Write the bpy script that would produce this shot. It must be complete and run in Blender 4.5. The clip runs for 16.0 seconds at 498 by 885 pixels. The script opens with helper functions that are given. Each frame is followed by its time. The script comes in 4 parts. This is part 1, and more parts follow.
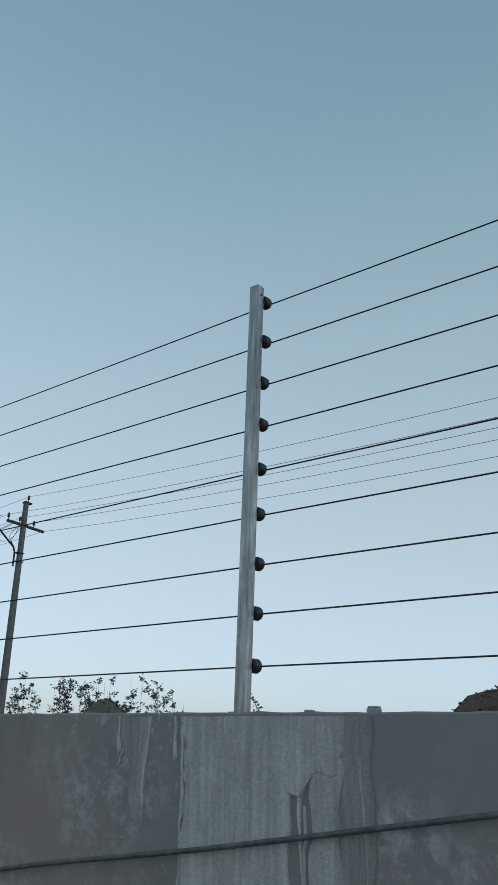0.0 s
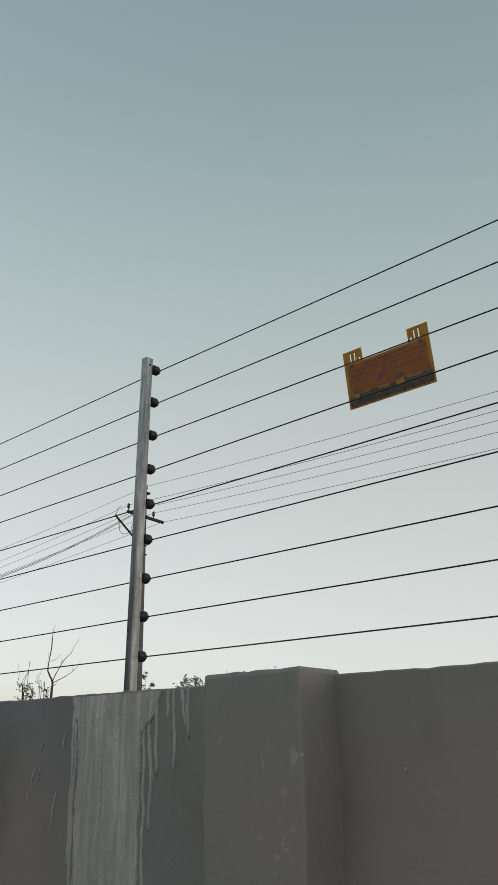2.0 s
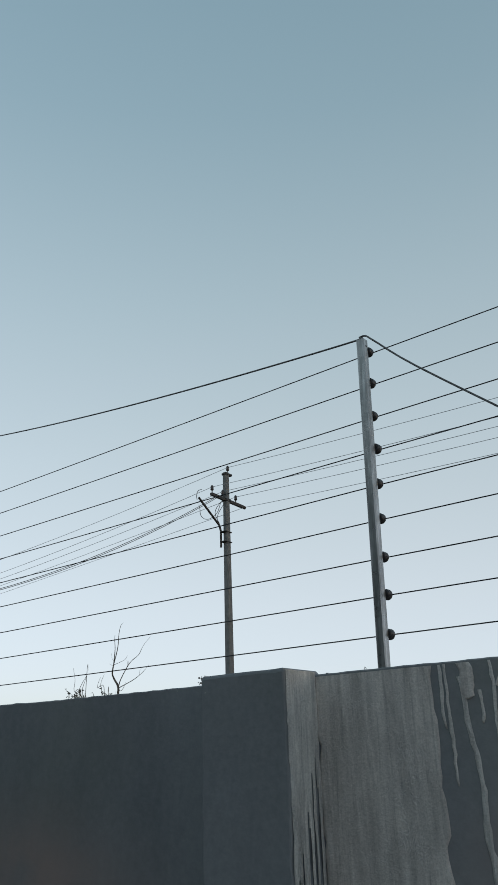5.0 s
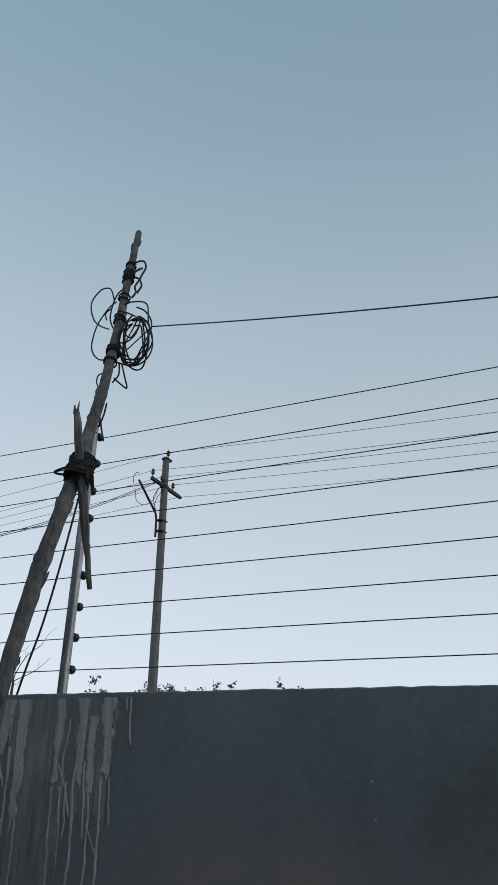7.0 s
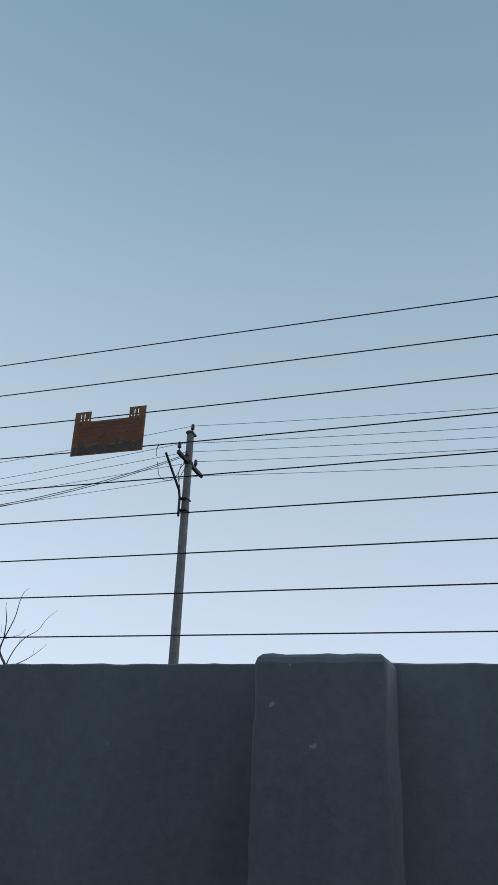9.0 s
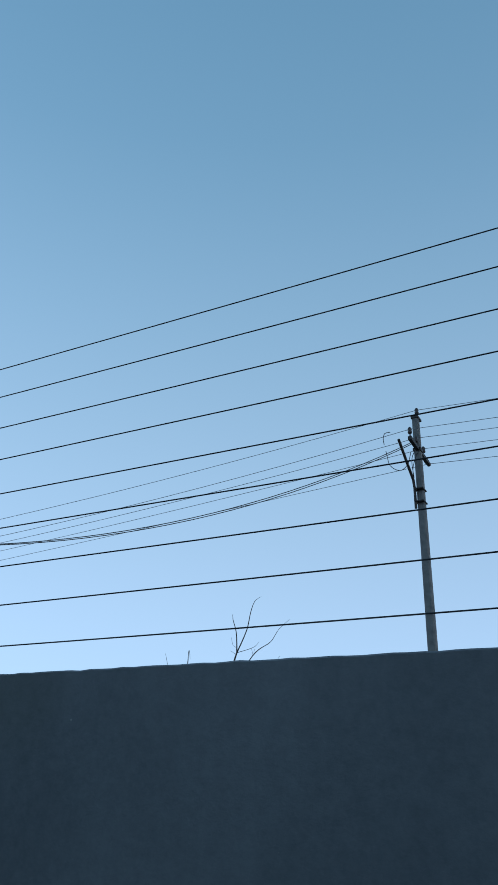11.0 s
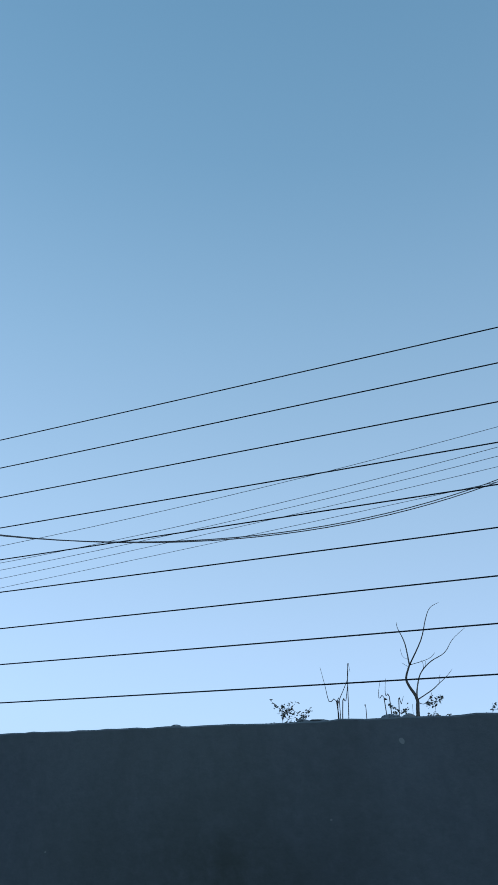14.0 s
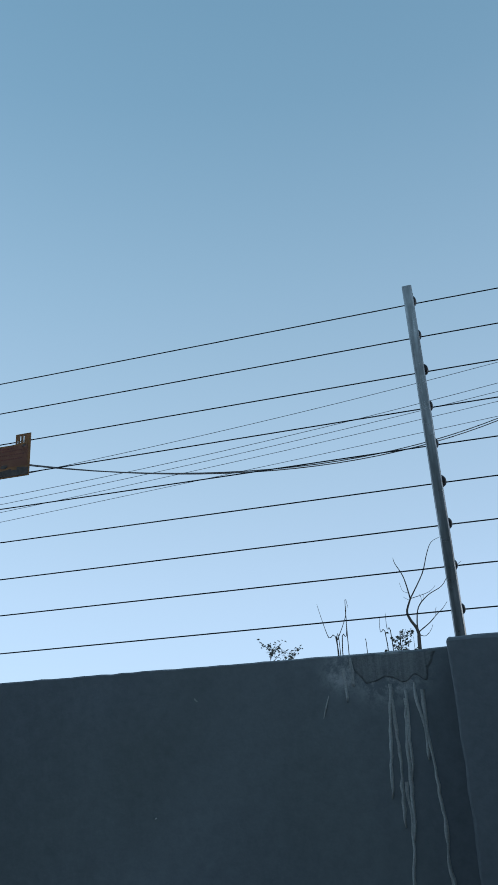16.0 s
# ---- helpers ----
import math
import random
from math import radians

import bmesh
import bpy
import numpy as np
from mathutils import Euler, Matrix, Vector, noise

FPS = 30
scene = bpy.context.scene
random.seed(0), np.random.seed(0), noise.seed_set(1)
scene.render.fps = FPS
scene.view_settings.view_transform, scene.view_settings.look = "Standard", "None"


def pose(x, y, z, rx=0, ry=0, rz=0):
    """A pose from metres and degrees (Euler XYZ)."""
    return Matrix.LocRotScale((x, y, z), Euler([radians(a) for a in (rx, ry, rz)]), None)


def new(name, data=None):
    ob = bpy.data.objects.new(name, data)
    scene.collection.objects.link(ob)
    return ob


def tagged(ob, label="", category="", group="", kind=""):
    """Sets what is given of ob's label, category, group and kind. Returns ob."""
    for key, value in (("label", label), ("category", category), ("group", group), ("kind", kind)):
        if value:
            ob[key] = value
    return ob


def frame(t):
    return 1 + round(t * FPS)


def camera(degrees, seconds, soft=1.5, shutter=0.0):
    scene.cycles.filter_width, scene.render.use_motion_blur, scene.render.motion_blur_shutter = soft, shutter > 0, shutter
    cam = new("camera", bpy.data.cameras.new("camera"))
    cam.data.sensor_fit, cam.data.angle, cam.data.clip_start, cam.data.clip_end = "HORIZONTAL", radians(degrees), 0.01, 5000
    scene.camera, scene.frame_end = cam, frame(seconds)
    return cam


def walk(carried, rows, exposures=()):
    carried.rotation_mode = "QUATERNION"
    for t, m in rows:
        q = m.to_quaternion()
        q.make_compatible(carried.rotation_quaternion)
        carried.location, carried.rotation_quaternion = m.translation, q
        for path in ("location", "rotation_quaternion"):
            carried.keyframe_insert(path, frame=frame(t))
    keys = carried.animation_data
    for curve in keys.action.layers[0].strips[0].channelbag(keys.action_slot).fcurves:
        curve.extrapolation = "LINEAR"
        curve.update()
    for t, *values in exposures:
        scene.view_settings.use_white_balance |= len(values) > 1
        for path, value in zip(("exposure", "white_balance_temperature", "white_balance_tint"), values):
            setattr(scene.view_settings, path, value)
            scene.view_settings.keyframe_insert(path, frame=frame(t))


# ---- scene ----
cam = camera(35.86, 16.0, soft=1.2)

# seconds; x, y, z in metres; heading, tilt up and lean in degrees
WALK = [
    (0.0, 1.186, -1.620, 1.779, 37.36, 21.07, 1.06),
    (0.5, 0.408, -1.638, 1.792, 38.09, 20.99, 0.98),
    (1.0, -0.333, -1.705, 1.784, 39.38, 19.63, 1.81),
    (1.5, -1.008, -1.702, 1.738, 40.22, 19.98, -0.25),
    (2.0, -1.742, -1.740, 1.693, 41.36, 21.00, -1.00),
    (2.5, -2.425, -1.770, 1.663, 41.32, 18.58, -0.37),
    (3.0, -3.162, -1.823, 1.683, 41.30, 19.56, -1.21),
    (3.5, -3.932, -1.942, 1.640, 40.81, 19.80, -1.10),
    (4.0, -4.732, -2.042, 1.612, 39.85, 21.52, 0.04),
    (4.3, -5.203, -2.170, 1.565, 39.88, 22.08, -0.75),
    (4.5, -5.504, -2.215, 1.599, 39.67, 22.15, -1.60),
    (7.0, -9.436, -2.692, 1.606, 25.40, 22.59, 0.96),
    (7.3, -9.870, -2.655, 1.605, 22.63, 23.17, -0.80),
    (7.5, -10.206, -2.659, 1.572, 22.95, 23.31, -0.82),
    (7.7, -10.552, -2.622, 1.554, 23.26, 23.12, 0.16),
    (8.0, -11.004, -2.548, 1.574, 23.09, 21.83, 1.11),
    (8.5, -11.741, -2.344, 1.589, 21.12, 22.77, 0.73),
    (8.8, -12.217, -2.273, 1.565, 19.78, 23.05, 1.47),
    (9.0, -12.515, -2.203, 1.586, 19.29, 22.83, 2.46),
    (9.5, -13.247, -2.038, 1.588, 17.65, 23.58, 5.97),
    (9.7, -13.571, -2.005, 1.562, 18.90, 23.50, 6.26),
    (12.0, -16.824, -1.746, 1.605, 31.59, 24.58, -1.66),
    (12.5, -17.506, -1.825, 1.611, 25.59, 26.50, -3.38),
    (13.0, -18.388, -1.905, 1.619, 26.60, 26.70, -1.23),
    (13.5, -19.120, -2.091, 1.649, 27.76, 26.30, 0.36),
    (14.0, -19.860, -2.145, 1.645, 25.64, 24.99, 0.32),
    (14.5, -20.438, -2.183, 1.633, 24.99, 22.40, 2.66),
    (15.0, -21.132, -2.153, 1.629, 15.76, 20.81, 2.65),
    (15.5, -21.883, -2.212, 1.619, 15.67, 20.91, -0.18),
    (15.7, -22.150, -2.273, 1.632, 15.69, 21.30, -2.40),
    (16.0, -22.540, -2.377, 1.621, 15.40, 21.21, -3.25),
]
EXPOSURES = [
    (0.0, 4.97, 7000, 7.3),
    (0.5, 5.06, 9050, 13.1),
    (1.0, 5.02, 9850, 16.0),
    (1.5, 5.07, 9100, 16.4),
    (2.0, 5.08, 9200, 14.2),
    (2.5, 5.05, 9500, 16.1),
    (3.0, 5.09, 8250, 14.9),
    (3.5, 5.11, 8950, 15.8),
    (4.0, 5.06, 7000, 11.8),
    (4.5, 5.12, 7850, 12.0),
    (7.0, 5.14, 7650, 17.2),
    (7.5, 4.95, 5500, 8.2),
    (8.0, 5.26, 8400, 17.6),
    (8.5, 5.020, 5500, 9.8),
    (9.0, 5.14, 7050, 15.1),
    (9.5, 4.93, 5350, 7.7),
    (12.0, 5.00, 5800, 5.6),
    (12.5, 4.89, 5300, 7.4),
    (13.0, 4.88, 5350, 5.5),
    (13.5, 4.93, 5500, 7.9),
    (14.0, 5.02, 5650, 8.3),
    (14.5, 5.16, 8200, 17.8),
    (15.0, 5.27, 9350, 24.3),
    (15.5, 5.15, 7000, 13.9),
    (16.0, 5.08, 6050, 7.6),
]
walk(cam, [(t, pose(x, y, z, 90 + up, 0, turn) @ pose(0, 0, 0, 0, 0, lean)) for t, x, y, z, turn, up, lean in WALK], EXPOSURES)

# ---- world and light ----
SUN_UP, SUN_TURN = -1.5, -76.0          # degrees: height, and heading from +y towards -x
world = bpy.data.worlds.new("world")
scene.world = world
world.use_nodes = True
wn = world.node_tree
sky = wn.nodes.new("ShaderNodeTexSky")
sky.sky_type = 'NISHITA'
sky.sun_disc = False
sky.sun_elevation = radians(SUN_UP)
sky.sun_rotation = radians(-SUN_TURN)
sky.air_density, sky.dust_density, sky.ozone_density = 0.13, 1.4, 0.6
# even evening haze: rosy grey at the horizon, deepening to blue overhead
HAZE_LOW, HAZE_FALL = (0.116, 0.1378, 0.155), (1.17, 0.727, 0.55)
haze_at = wn.nodes.new("ShaderNodeTexCoord")
haze_z = wn.nodes.new("ShaderNodeSeparateXYZ")
haze_ramp = wn.nodes.new("ShaderNodeValToRGB")
stops = haze_ramp.color_ramp.elements
for up in (10, 20, 32, 45, 60):
    stops.new(math.sin(radians(up)))
for stop, up in zip(stops, (0, 10, 20, 32, 45, 60, 90)):
    depth = (min(up, 52 + 0.2 * (up - 52)) / 51) ** 1.5
    stop.color = (*(c * math.exp(-k * depth) for c, k in zip(HAZE_LOW, HAZE_FALL)), 1)
wn.links.new(haze_at.outputs["Generated"], haze_z.inputs[0])
wn.links.new(haze_z.outputs["Z"], haze_ramp.inputs[0])
haze = wn.nodes.new("ShaderNodeMix")
haze.data_type = 'RGBA'
haze.inputs[0].default_value = 0.88
wn.links.new(sky.outputs[0], haze.inputs[6])
# the sky is a little brighter on the side where the sun went down
glow = wn.nodes.new("ShaderNodeMath")
glow.operation = 'MULTIPLY_ADD'
glow.inputs[1].default_value, glow.inputs[2].default_value = -0.17, 0.93
side = wn.nodes.new("ShaderNodeVectorMath")
side.operation = 'SCALE'
wn.links.new(haze_z.outputs["X"], glow.inputs[0])
wn.links.new(haze_ramp.outputs[0], side.inputs[0])
wn.links.new(glow.outputs[0], side.inputs["Scale"])
wn.links.new(side.outputs[0], haze.inputs[7])
wn.links.new(haze.outputs[2], wn.nodes["Background"].inputs[0])
wn.nodes["Background"].inputs[1].default_value = 0.15
sun_data = bpy.data.lights.new("sun", 'SUN')
sun_data.energy, sun_data.angle, sun_data.color = 0.01, radians(20), (1.0, 0.86, 0.72)
sun = new("sun", sun_data)
toward = Vector((-math.sin(radians(SUN_TURN)) * math.cos(radians(SUN_UP)), math.cos(radians(SUN_TURN)) * math.cos(radians(SUN_UP)), math.sin(radians(SUN_UP))))
sun.matrix_world = toward.to_track_quat("Z", "Y").to_matrix().to_4x4()

# ---- materials ----
MATS = {}


def material(name, build):
    if name not in MATS:
        m = bpy.data.materials.new(name)
        m.use_nodes = True
        MATS[name] = m
        nt = m.node_tree
        build(nt, nt.nodes["Principled BSDF"])
    return MATS[name]


def node(nt, kind, **values):
    n = nt.nodes.new(kind)
    for key, value in values.items():
        n.inputs[key.replace("_", " ")].default_value = value
    return n


def coords(nt, scale=(1, 1, 1)):
    tc = nt.nodes.new("ShaderNodeTexCoord")
    mp = nt.nodes.new("ShaderNodeMapping")
    mp.inputs["Scale"].default_value = scale
    nt.links.new(tc.outputs["Object"], mp.inputs["Vector"])
    return mp.outputs[0]


def noise_tex(nt, vec, scale, detail=4.0, rough=0.55, warp=0.0):
    n = node(nt, "ShaderNodeTexNoise", Scale=scale, Detail=detail, Roughness=rough, Distortion=warp)
    nt.links.new(vec, n.inputs["Vector"])
    return n.outputs["Fac"]


def ramp(nt, fac, stops):
    r = nt.nodes.new("ShaderNodeValToRGB")
    el = r.color_ramp.elements
    while len(el) < len(stops):
        el.new(0.5)
    for e, (at, c) in zip(el, stops):
        e.position, e.color = at, (*c, 1) if len(c) == 3 else c
    nt.links.new(fac, r.inputs[0])
    return r.outputs[0]


def grey(v):
    return (v, v, v)


def blend(nt, fac, a, b, mode='MIX'):
    m = nt.nodes.new("ShaderNodeMix")
    m.data_type, m.blend_type = 'RGBA', mode
    for sock, value in ((0, fac), (6, a), (7, b)):
        if isinstance(value, (int, float)):
            m.inputs[sock].default_value = value
        elif isinstance(value, tuple):
            m.inputs[sock].default_value = (*value, 1)
        else:
            nt.links.new(value, m.inputs[sock])
    return m.outputs[2]


def bump(nt, bsdf, height, strength, distance):
    b = node(nt, "ShaderNodeBump", Strength=strength, Distance=distance)
    nt.links.new(height, b.inputs["Height"])
    nt.links.new(b.outputs[0], bsdf.inputs["Normal"])


def mathn(nt, op, a, b=None):
    m = nt.nodes.new("ShaderNodeMath")
    m.operation = op
    m.use_clamp = True
    for sock, value in ((0, a), (1, b)):
        if value is None:
            continue
        if isinstance(value, (int, float)):
            m.inputs[sock].default_value = value
        else:
            nt.links.new(value, m.inputs[sock])
    return m.outputs[0]


def spot(nt, x, z, rx, rz):
    """1 at a place of the wall, falling to 0 at an oval edge round it."""
    tc = nt.nodes.new("ShaderNodeTexCoord")
    mp = nt.nodes.new("ShaderNodeMapping")
    mp.inputs["Scale"].default_value = (1 / rx, 0, 1 / rz)
    mp.inputs["Location"].default_value = (-x / rx, 0, -z / rz)
    g = nt.nodes.new("ShaderNodeTexGradient")
    g.gradient_type = 'QUADRATIC_SPHERE'
    nt.links.new(tc.outputs["Object"], mp.inputs["Vector"])
    nt.links.new(mp.outputs[0], g.inputs["Vector"])
    return g.outputs["Fac"]


def plaster(nt, bsdf):
    v = coords(nt)
    tall = coords(nt, (1, 1, 0.35))
    base = ramp(nt, noise_tex(nt, tall, 1.6, 5, 0.6, 0.4), [(0.3, (0.205, 0.211, 0.221)), (0.52, (0.260, 0.267, 0.278)), (0.75, (0.33, 0.337, 0.348))])
    fine = ramp(nt, noise_tex(nt, v, 38, 6, 0.7), [(0.3, grey(0.88)), (0.7, grey(1.08))])
    col = blend(nt, 1.0, base, fine, 'MULTIPLY')
    green = mathn(nt, 'MULTIPLY', ramp(nt, noise_tex(nt, v, 0.8, 3), [(0.5, grey(0)), (0.7, grey(1))]), 0.35)
    col = blend(nt, green, col, (0.205, 0.21, 0.17))
    # earth-stained stretch of the wall, its colour also lightened to stand in for light
    earthy_lift = mathn(nt, 'MULTIPLY', mathn(nt, 'MULTIPLY', spot(nt, -1.6, 1.0, 6.2, 4.5), 1.5), ramp(nt, noise_tex(nt, v, 1.1, 4, 0.6), [(0.3, grey(0.45)), (0.6, grey(1))]))
    col = blend(nt, mathn(nt, 'MULTIPLY', earthy_lift, 0.9), col, (0.36, 0.308, 0.275))
    # pale lime bloom low on the wall
    bloom = None
    for x, z, rx, rz in ((-0.55, 1.52, 0.42, 0.38), (-0.33, 1.66, 0.22, 0.2), (0.42, 1.58, 0.2, 0.16), (-0.75, 1.45, 0.4, 0.3), (-1.35, 1.47, 0.3, 0.3), (-1.55, 1.32, 0.3, 0.2), (-1.05, 1.78, 0.12, 0.1), (-2.15, 1.4, 0.2, 0.12), (0.62, 1.5, 0.25, 0.2), (-22.80, 1.78, 0.17, 0.13), (-22.92, 1.79, 0.1, 0.09)):
        s = spot(nt, x, z, rx, rz)
        bloom = s if bloom is None else mathn(nt, 'MAXIMUM', bloom, s)
    flake = ramp(nt, noise_tex(nt, v, 22, 8, 0.78, 0.2), [(0.45, grey(0)), (0.60, grey(1))])
    bloom = mathn(nt, 'MULTIPLY', mathn(nt, 'MULTIPLY', bloom, 2.6), flake)
    col = blend(nt, bloom, col, (0.60, 0.58, 0.56))
    # scattered pale flecks and dark smudges where the plaster is weathered
    worn = mathn(nt, 'MULTIPLY', spot(nt, -1.4, 1.6, 3.2, 1.0), 2.5)
    fleck = mathn(nt, 'MULTIPLY', ramp(nt, noise_tex(nt, coords(nt, (1, 1, 0.7)), 34, 5, 0.7, 0.6), [(0.59, grey(0)), (0.63, grey(1))]), ramp(nt, noise_tex(nt, v, 4.5, 3), [(0.46, grey(0)), (0.6, grey(0.85))]))
    col = blend(nt, mathn(nt, 'MULTIPLY', worn, fleck), col, (0.58, 0.56, 0.54))
    smudge = ramp(nt, noise_tex(nt, tall, 5.5, 6, 0.65, 0.3), [(0.52, grey(0)), (0.68, grey(0.6))])
    col = blend(nt, mathn(nt, 'MULTIPLY', worn, smudge), col, (0.19, 0.178, 0.165))
    # reddish mud splashed low on the wall
    mud = None
    for x, z, rx, rz in ((-5.1, 1.4, 1.6, 0.6), (-2.3, 1.45, 1.4, 0.5), (-0.9, 1.45, 1.1, 0.6), (-1.7, 1.6, 1.0, 0.5), (0.6, 1.3, 1.2, 0.5), (-4.4, 1.35, 1.0, 0.6), (-6.6, 1.3, 1.0, 0.4), (-9.4, 1.1, 1.3, 0.5), (-10.6, 1.15, 0.8, 0.45)):
        s = spot(nt, x, z, rx, rz)
        mud = s if mud is None else mathn(nt, 'MAXIMUM', mud, s)
    blot = ramp(nt, noise_tex(nt, v, 3.0, 5, 0.6), [(0.3, grey(0.4)), (0.6, grey(1))])
    col = blend(nt, mathn(nt, 'MULTIPLY', mathn(nt, 'MULTIPLY', mud, 2.2), blot), col, (0.375, 0.285, 0.26))
    # damp patches
    damp = None
    for x, z, rx, rz in ((-4.395, 1.54, 0.2, 0.38), (-4.95, 1.44, 0.18, 0.19), (-5.5, 1.58, 0.6, 0.26), (-9.9, 1.5, 0.5, 0.4), (-20.9, 1.45, 0.8, 0.4)):
        s = spot(nt, x, z, rx, rz)
        damp = s if damp is None else mathn(nt, 'MAXIMUM', damp, s)
    ragged = ramp(nt, noise_tex(nt, v, 6, 6, 0.7), [(0.32, grey(0.15)), (0.62, grey(1))])
    col = blend(nt, mathn(nt, 'MULTIPLY', mathn(nt, 'MULTIPLY', damp, 1.3), ragged), col, (0.15, 0.152, 0.135))
    chips = ramp(nt, noise_tex(nt, v, 26, 2, 0.4), [(0.77, grey(0)), (0.79, grey(1))])
    col = blend(nt, chips, col, (0.5, 0.49, 0.46))
    nt.links.new(col, bsdf.inputs["Base Color"])
    bsdf.inputs["Roughness"].default_value = 0.9
    h = blend(nt, 0.5, noise_tex(nt, v, 55, 6, 0.7), noise_tex(nt, v, 7, 3))
    bump(nt, bsdf, h, 0.35, 0.006)


def cement_run(dark, mid, pale):
    """Dried cement slurry: long streaks, sandy crust and fine wandering ridges."""
    def build(nt, bsdf):
        streak = coords(nt, (1, 1, 0.07))
        v = coords(nt)
        base = ramp(nt, noise_tex(nt, streak, 46, 5, 0.65, 0.5), [(0.3, dark), (0.48, mid), (0.66, pale)])
        # long narrow runnels
        runnel = ramp(nt, noise_tex(nt, coords(nt, (1, 1, 0.06)), 62, 4, 0.6, 0.9), [(0.34, grey(0.80)), (0.44, grey(1.0)), (0.62, grey(1.0)), (0.72, grey(1.1))])
        base = blend(nt, 1.0, base, runnel, 'MULTIPLY')
        crust = ramp(nt, noise_tex(nt, coords(nt, (1, 1, 1.4)), 130, 6, 0.8), [(0.34, grey(0.80)), (0.5, grey(0.99)), (0.68, grey(1.2))])
        col = blend(nt, 1.0, base, crust, 'MULTIPLY')
        big = ramp(nt, noise_tex(nt, coords(nt, (1, 1, 0.5)), 7, 5, 0.65), [(0.35, (0.84, 0.84, 0.83)), (0.5, (0.96, 0.955, 0.95)), (0.66, (1.12, 1.11, 1.09))])
        col = blend(nt, 1.0, col, big, 'MULTIPLY')
        # wandering ridges where the slurry wrinkled
        wrinkle = noise_tex(nt, coords(nt, (1, 1, 0.55)), 34, 2.5, 0.5, 1.6)
        ridge = ramp(nt, wrinkle, [(0.44, grey(0)), (0.5, grey(1)), (0.56, grey(0))])
        ridge = mathn(nt, 'MULTIPLY', ridge, ramp(nt, noise_tex(nt, v, 5, 3), [(0.42, grey(0)), (0.62, grey(1))]))
        col = blend(nt, mathn(nt, 'MULTIPLY', ridge, 0.45), col, pale)
        nt.links.new(col, bsdf.inputs["Base Color"])
        bsdf.inputs["Roughness"].default_value = 0.88
        h = blend(nt, 0.24, blend(nt, 0.35, noise_tex(nt, v, 95, 7, 0.8), noise_tex(nt, streak, 60, 4)), ridge)
        bump(nt, bsdf, h, 1.0, 0.008)
    return build


def zinc(nt, bsdf):
    v = coords(nt)
    tall = coords(nt, (1, 1, 0.08))
    col = ramp(nt, noise_tex(nt, tall, 60, 5, 0.6), [(0.3, (0.15, 0.155, 0.15)), (0.55, (0.33, 0.34, 0.335)), (0.75, (0.58, 0.59, 0.58))])
    rust = ramp(nt, noise_tex(nt, v, 24, 6, 0.7), [(0.62, grey(0)), (0.75, grey(1))])
    col = blend(nt, mathn(nt, 'MULTIPLY', rust, 0.22), col, (0.17, 0.13, 0.095))
    nt.links.new(col, bsdf.inputs["Base Color"])
    bsdf.inputs["Metallic"].default_value = 0.85
    nt.links.new(ramp(nt, noise_tex(nt, v, 40, 4), [(0.3, grey(0.24)), (0.7, grey(0.42))]), bsdf.inputs["Roughness"])
    bump(nt, bsdf, noise_tex(nt, v, 140, 3), 0.15, 0.001)


def plain(colour, rough, metal=0.0, vary=0.25, scale=30.0, relief=0.0):
    def build(nt, bsdf):
        v = coords(nt)
        lo, hi = tuple(c * (1 - vary) for c in colour), tuple(min(1, c * (1 + vary)) for c in colour)
        nt.links.new(ramp(nt, noise_tex(nt, v, scale, 5, 0.6), [(0.3, lo), (0.7, hi)]), bsdf.inputs["Base Color"])
        bsdf.inputs["Roughness"].default_value, bsdf.inputs["Metallic"].default_value = rough, metal
        if relief:
            bump(nt, bsdf, noise_tex(nt, v, scale * 2, 4, 0.6), 0.5, relief)
    return build


def bark(nt, bsdf):
    tall = coords(nt, (1, 1, 0.12))
    v = coords(nt)
    col = ramp(nt, noise_tex(nt, tall, 55, 6, 0.7, 0.5), [(0.3, (0.06, 0.057, 0.054)), (0.55, (0.14, 0.133, 0.125)), (0.75, (0.25, 0.24, 0.225))])
    pale = ramp(nt, noise_tex(nt, v, 9, 4, 0.6), [(0.55, grey(0)), (0.7, grey(1))])
    col = blend(nt, mathn(nt, 'MULTIPLY', pale, 0.55), col, (0.33, 0.30, 0.265))
    nt.links.new(col, bsdf.inputs["Base Color"])
    bsdf.inputs["Roughness"].default_value = 0.9
    bump(nt, bsdf, noise_tex(nt, tall, 60, 6, 0.7), 0.9, 0.006)


def amber(low, high, through_light):
    def build(nt, bsdf):
        v = coords(nt)
        col = ramp(nt, noise_tex(nt, v, 18, 4), [(0.3, low), (0.7, high)])
        nt.links.new(col, bsdf.inputs["Base Color"])
        bsdf.inputs["Roughness"].default_value = 0.45
        see = nt.nodes.new("ShaderNodeBsdfTranslucent")
        nt.links.new(col, see.inputs[0])
        mix = nt.nodes.new("ShaderNodeMixShader")
        mix.inputs[0].default_value = through_light
        nt.links.new(bsdf.outputs[0], mix.inputs[1])
        nt.links.new(see.outputs[0], mix.inputs[2])
        nt.links.new(mix.outputs[0], nt.nodes["Material Output"].inputs[0])
    return build


def leafy(colour):
    def build(nt, bsdf):
        g = nt.nodes.new("ShaderNodeNewGeometry")
        nt.links.new(ramp(nt, g.outputs["Random Per Island"], [(0.0, tuple(c * 0.6 for c in colour)), (1.0, tuple(c * 1.5 for c in colour))]), bsdf.inputs["Base Color"])
        bsdf.inputs["Roughness"].default_value = 0.6
    return build


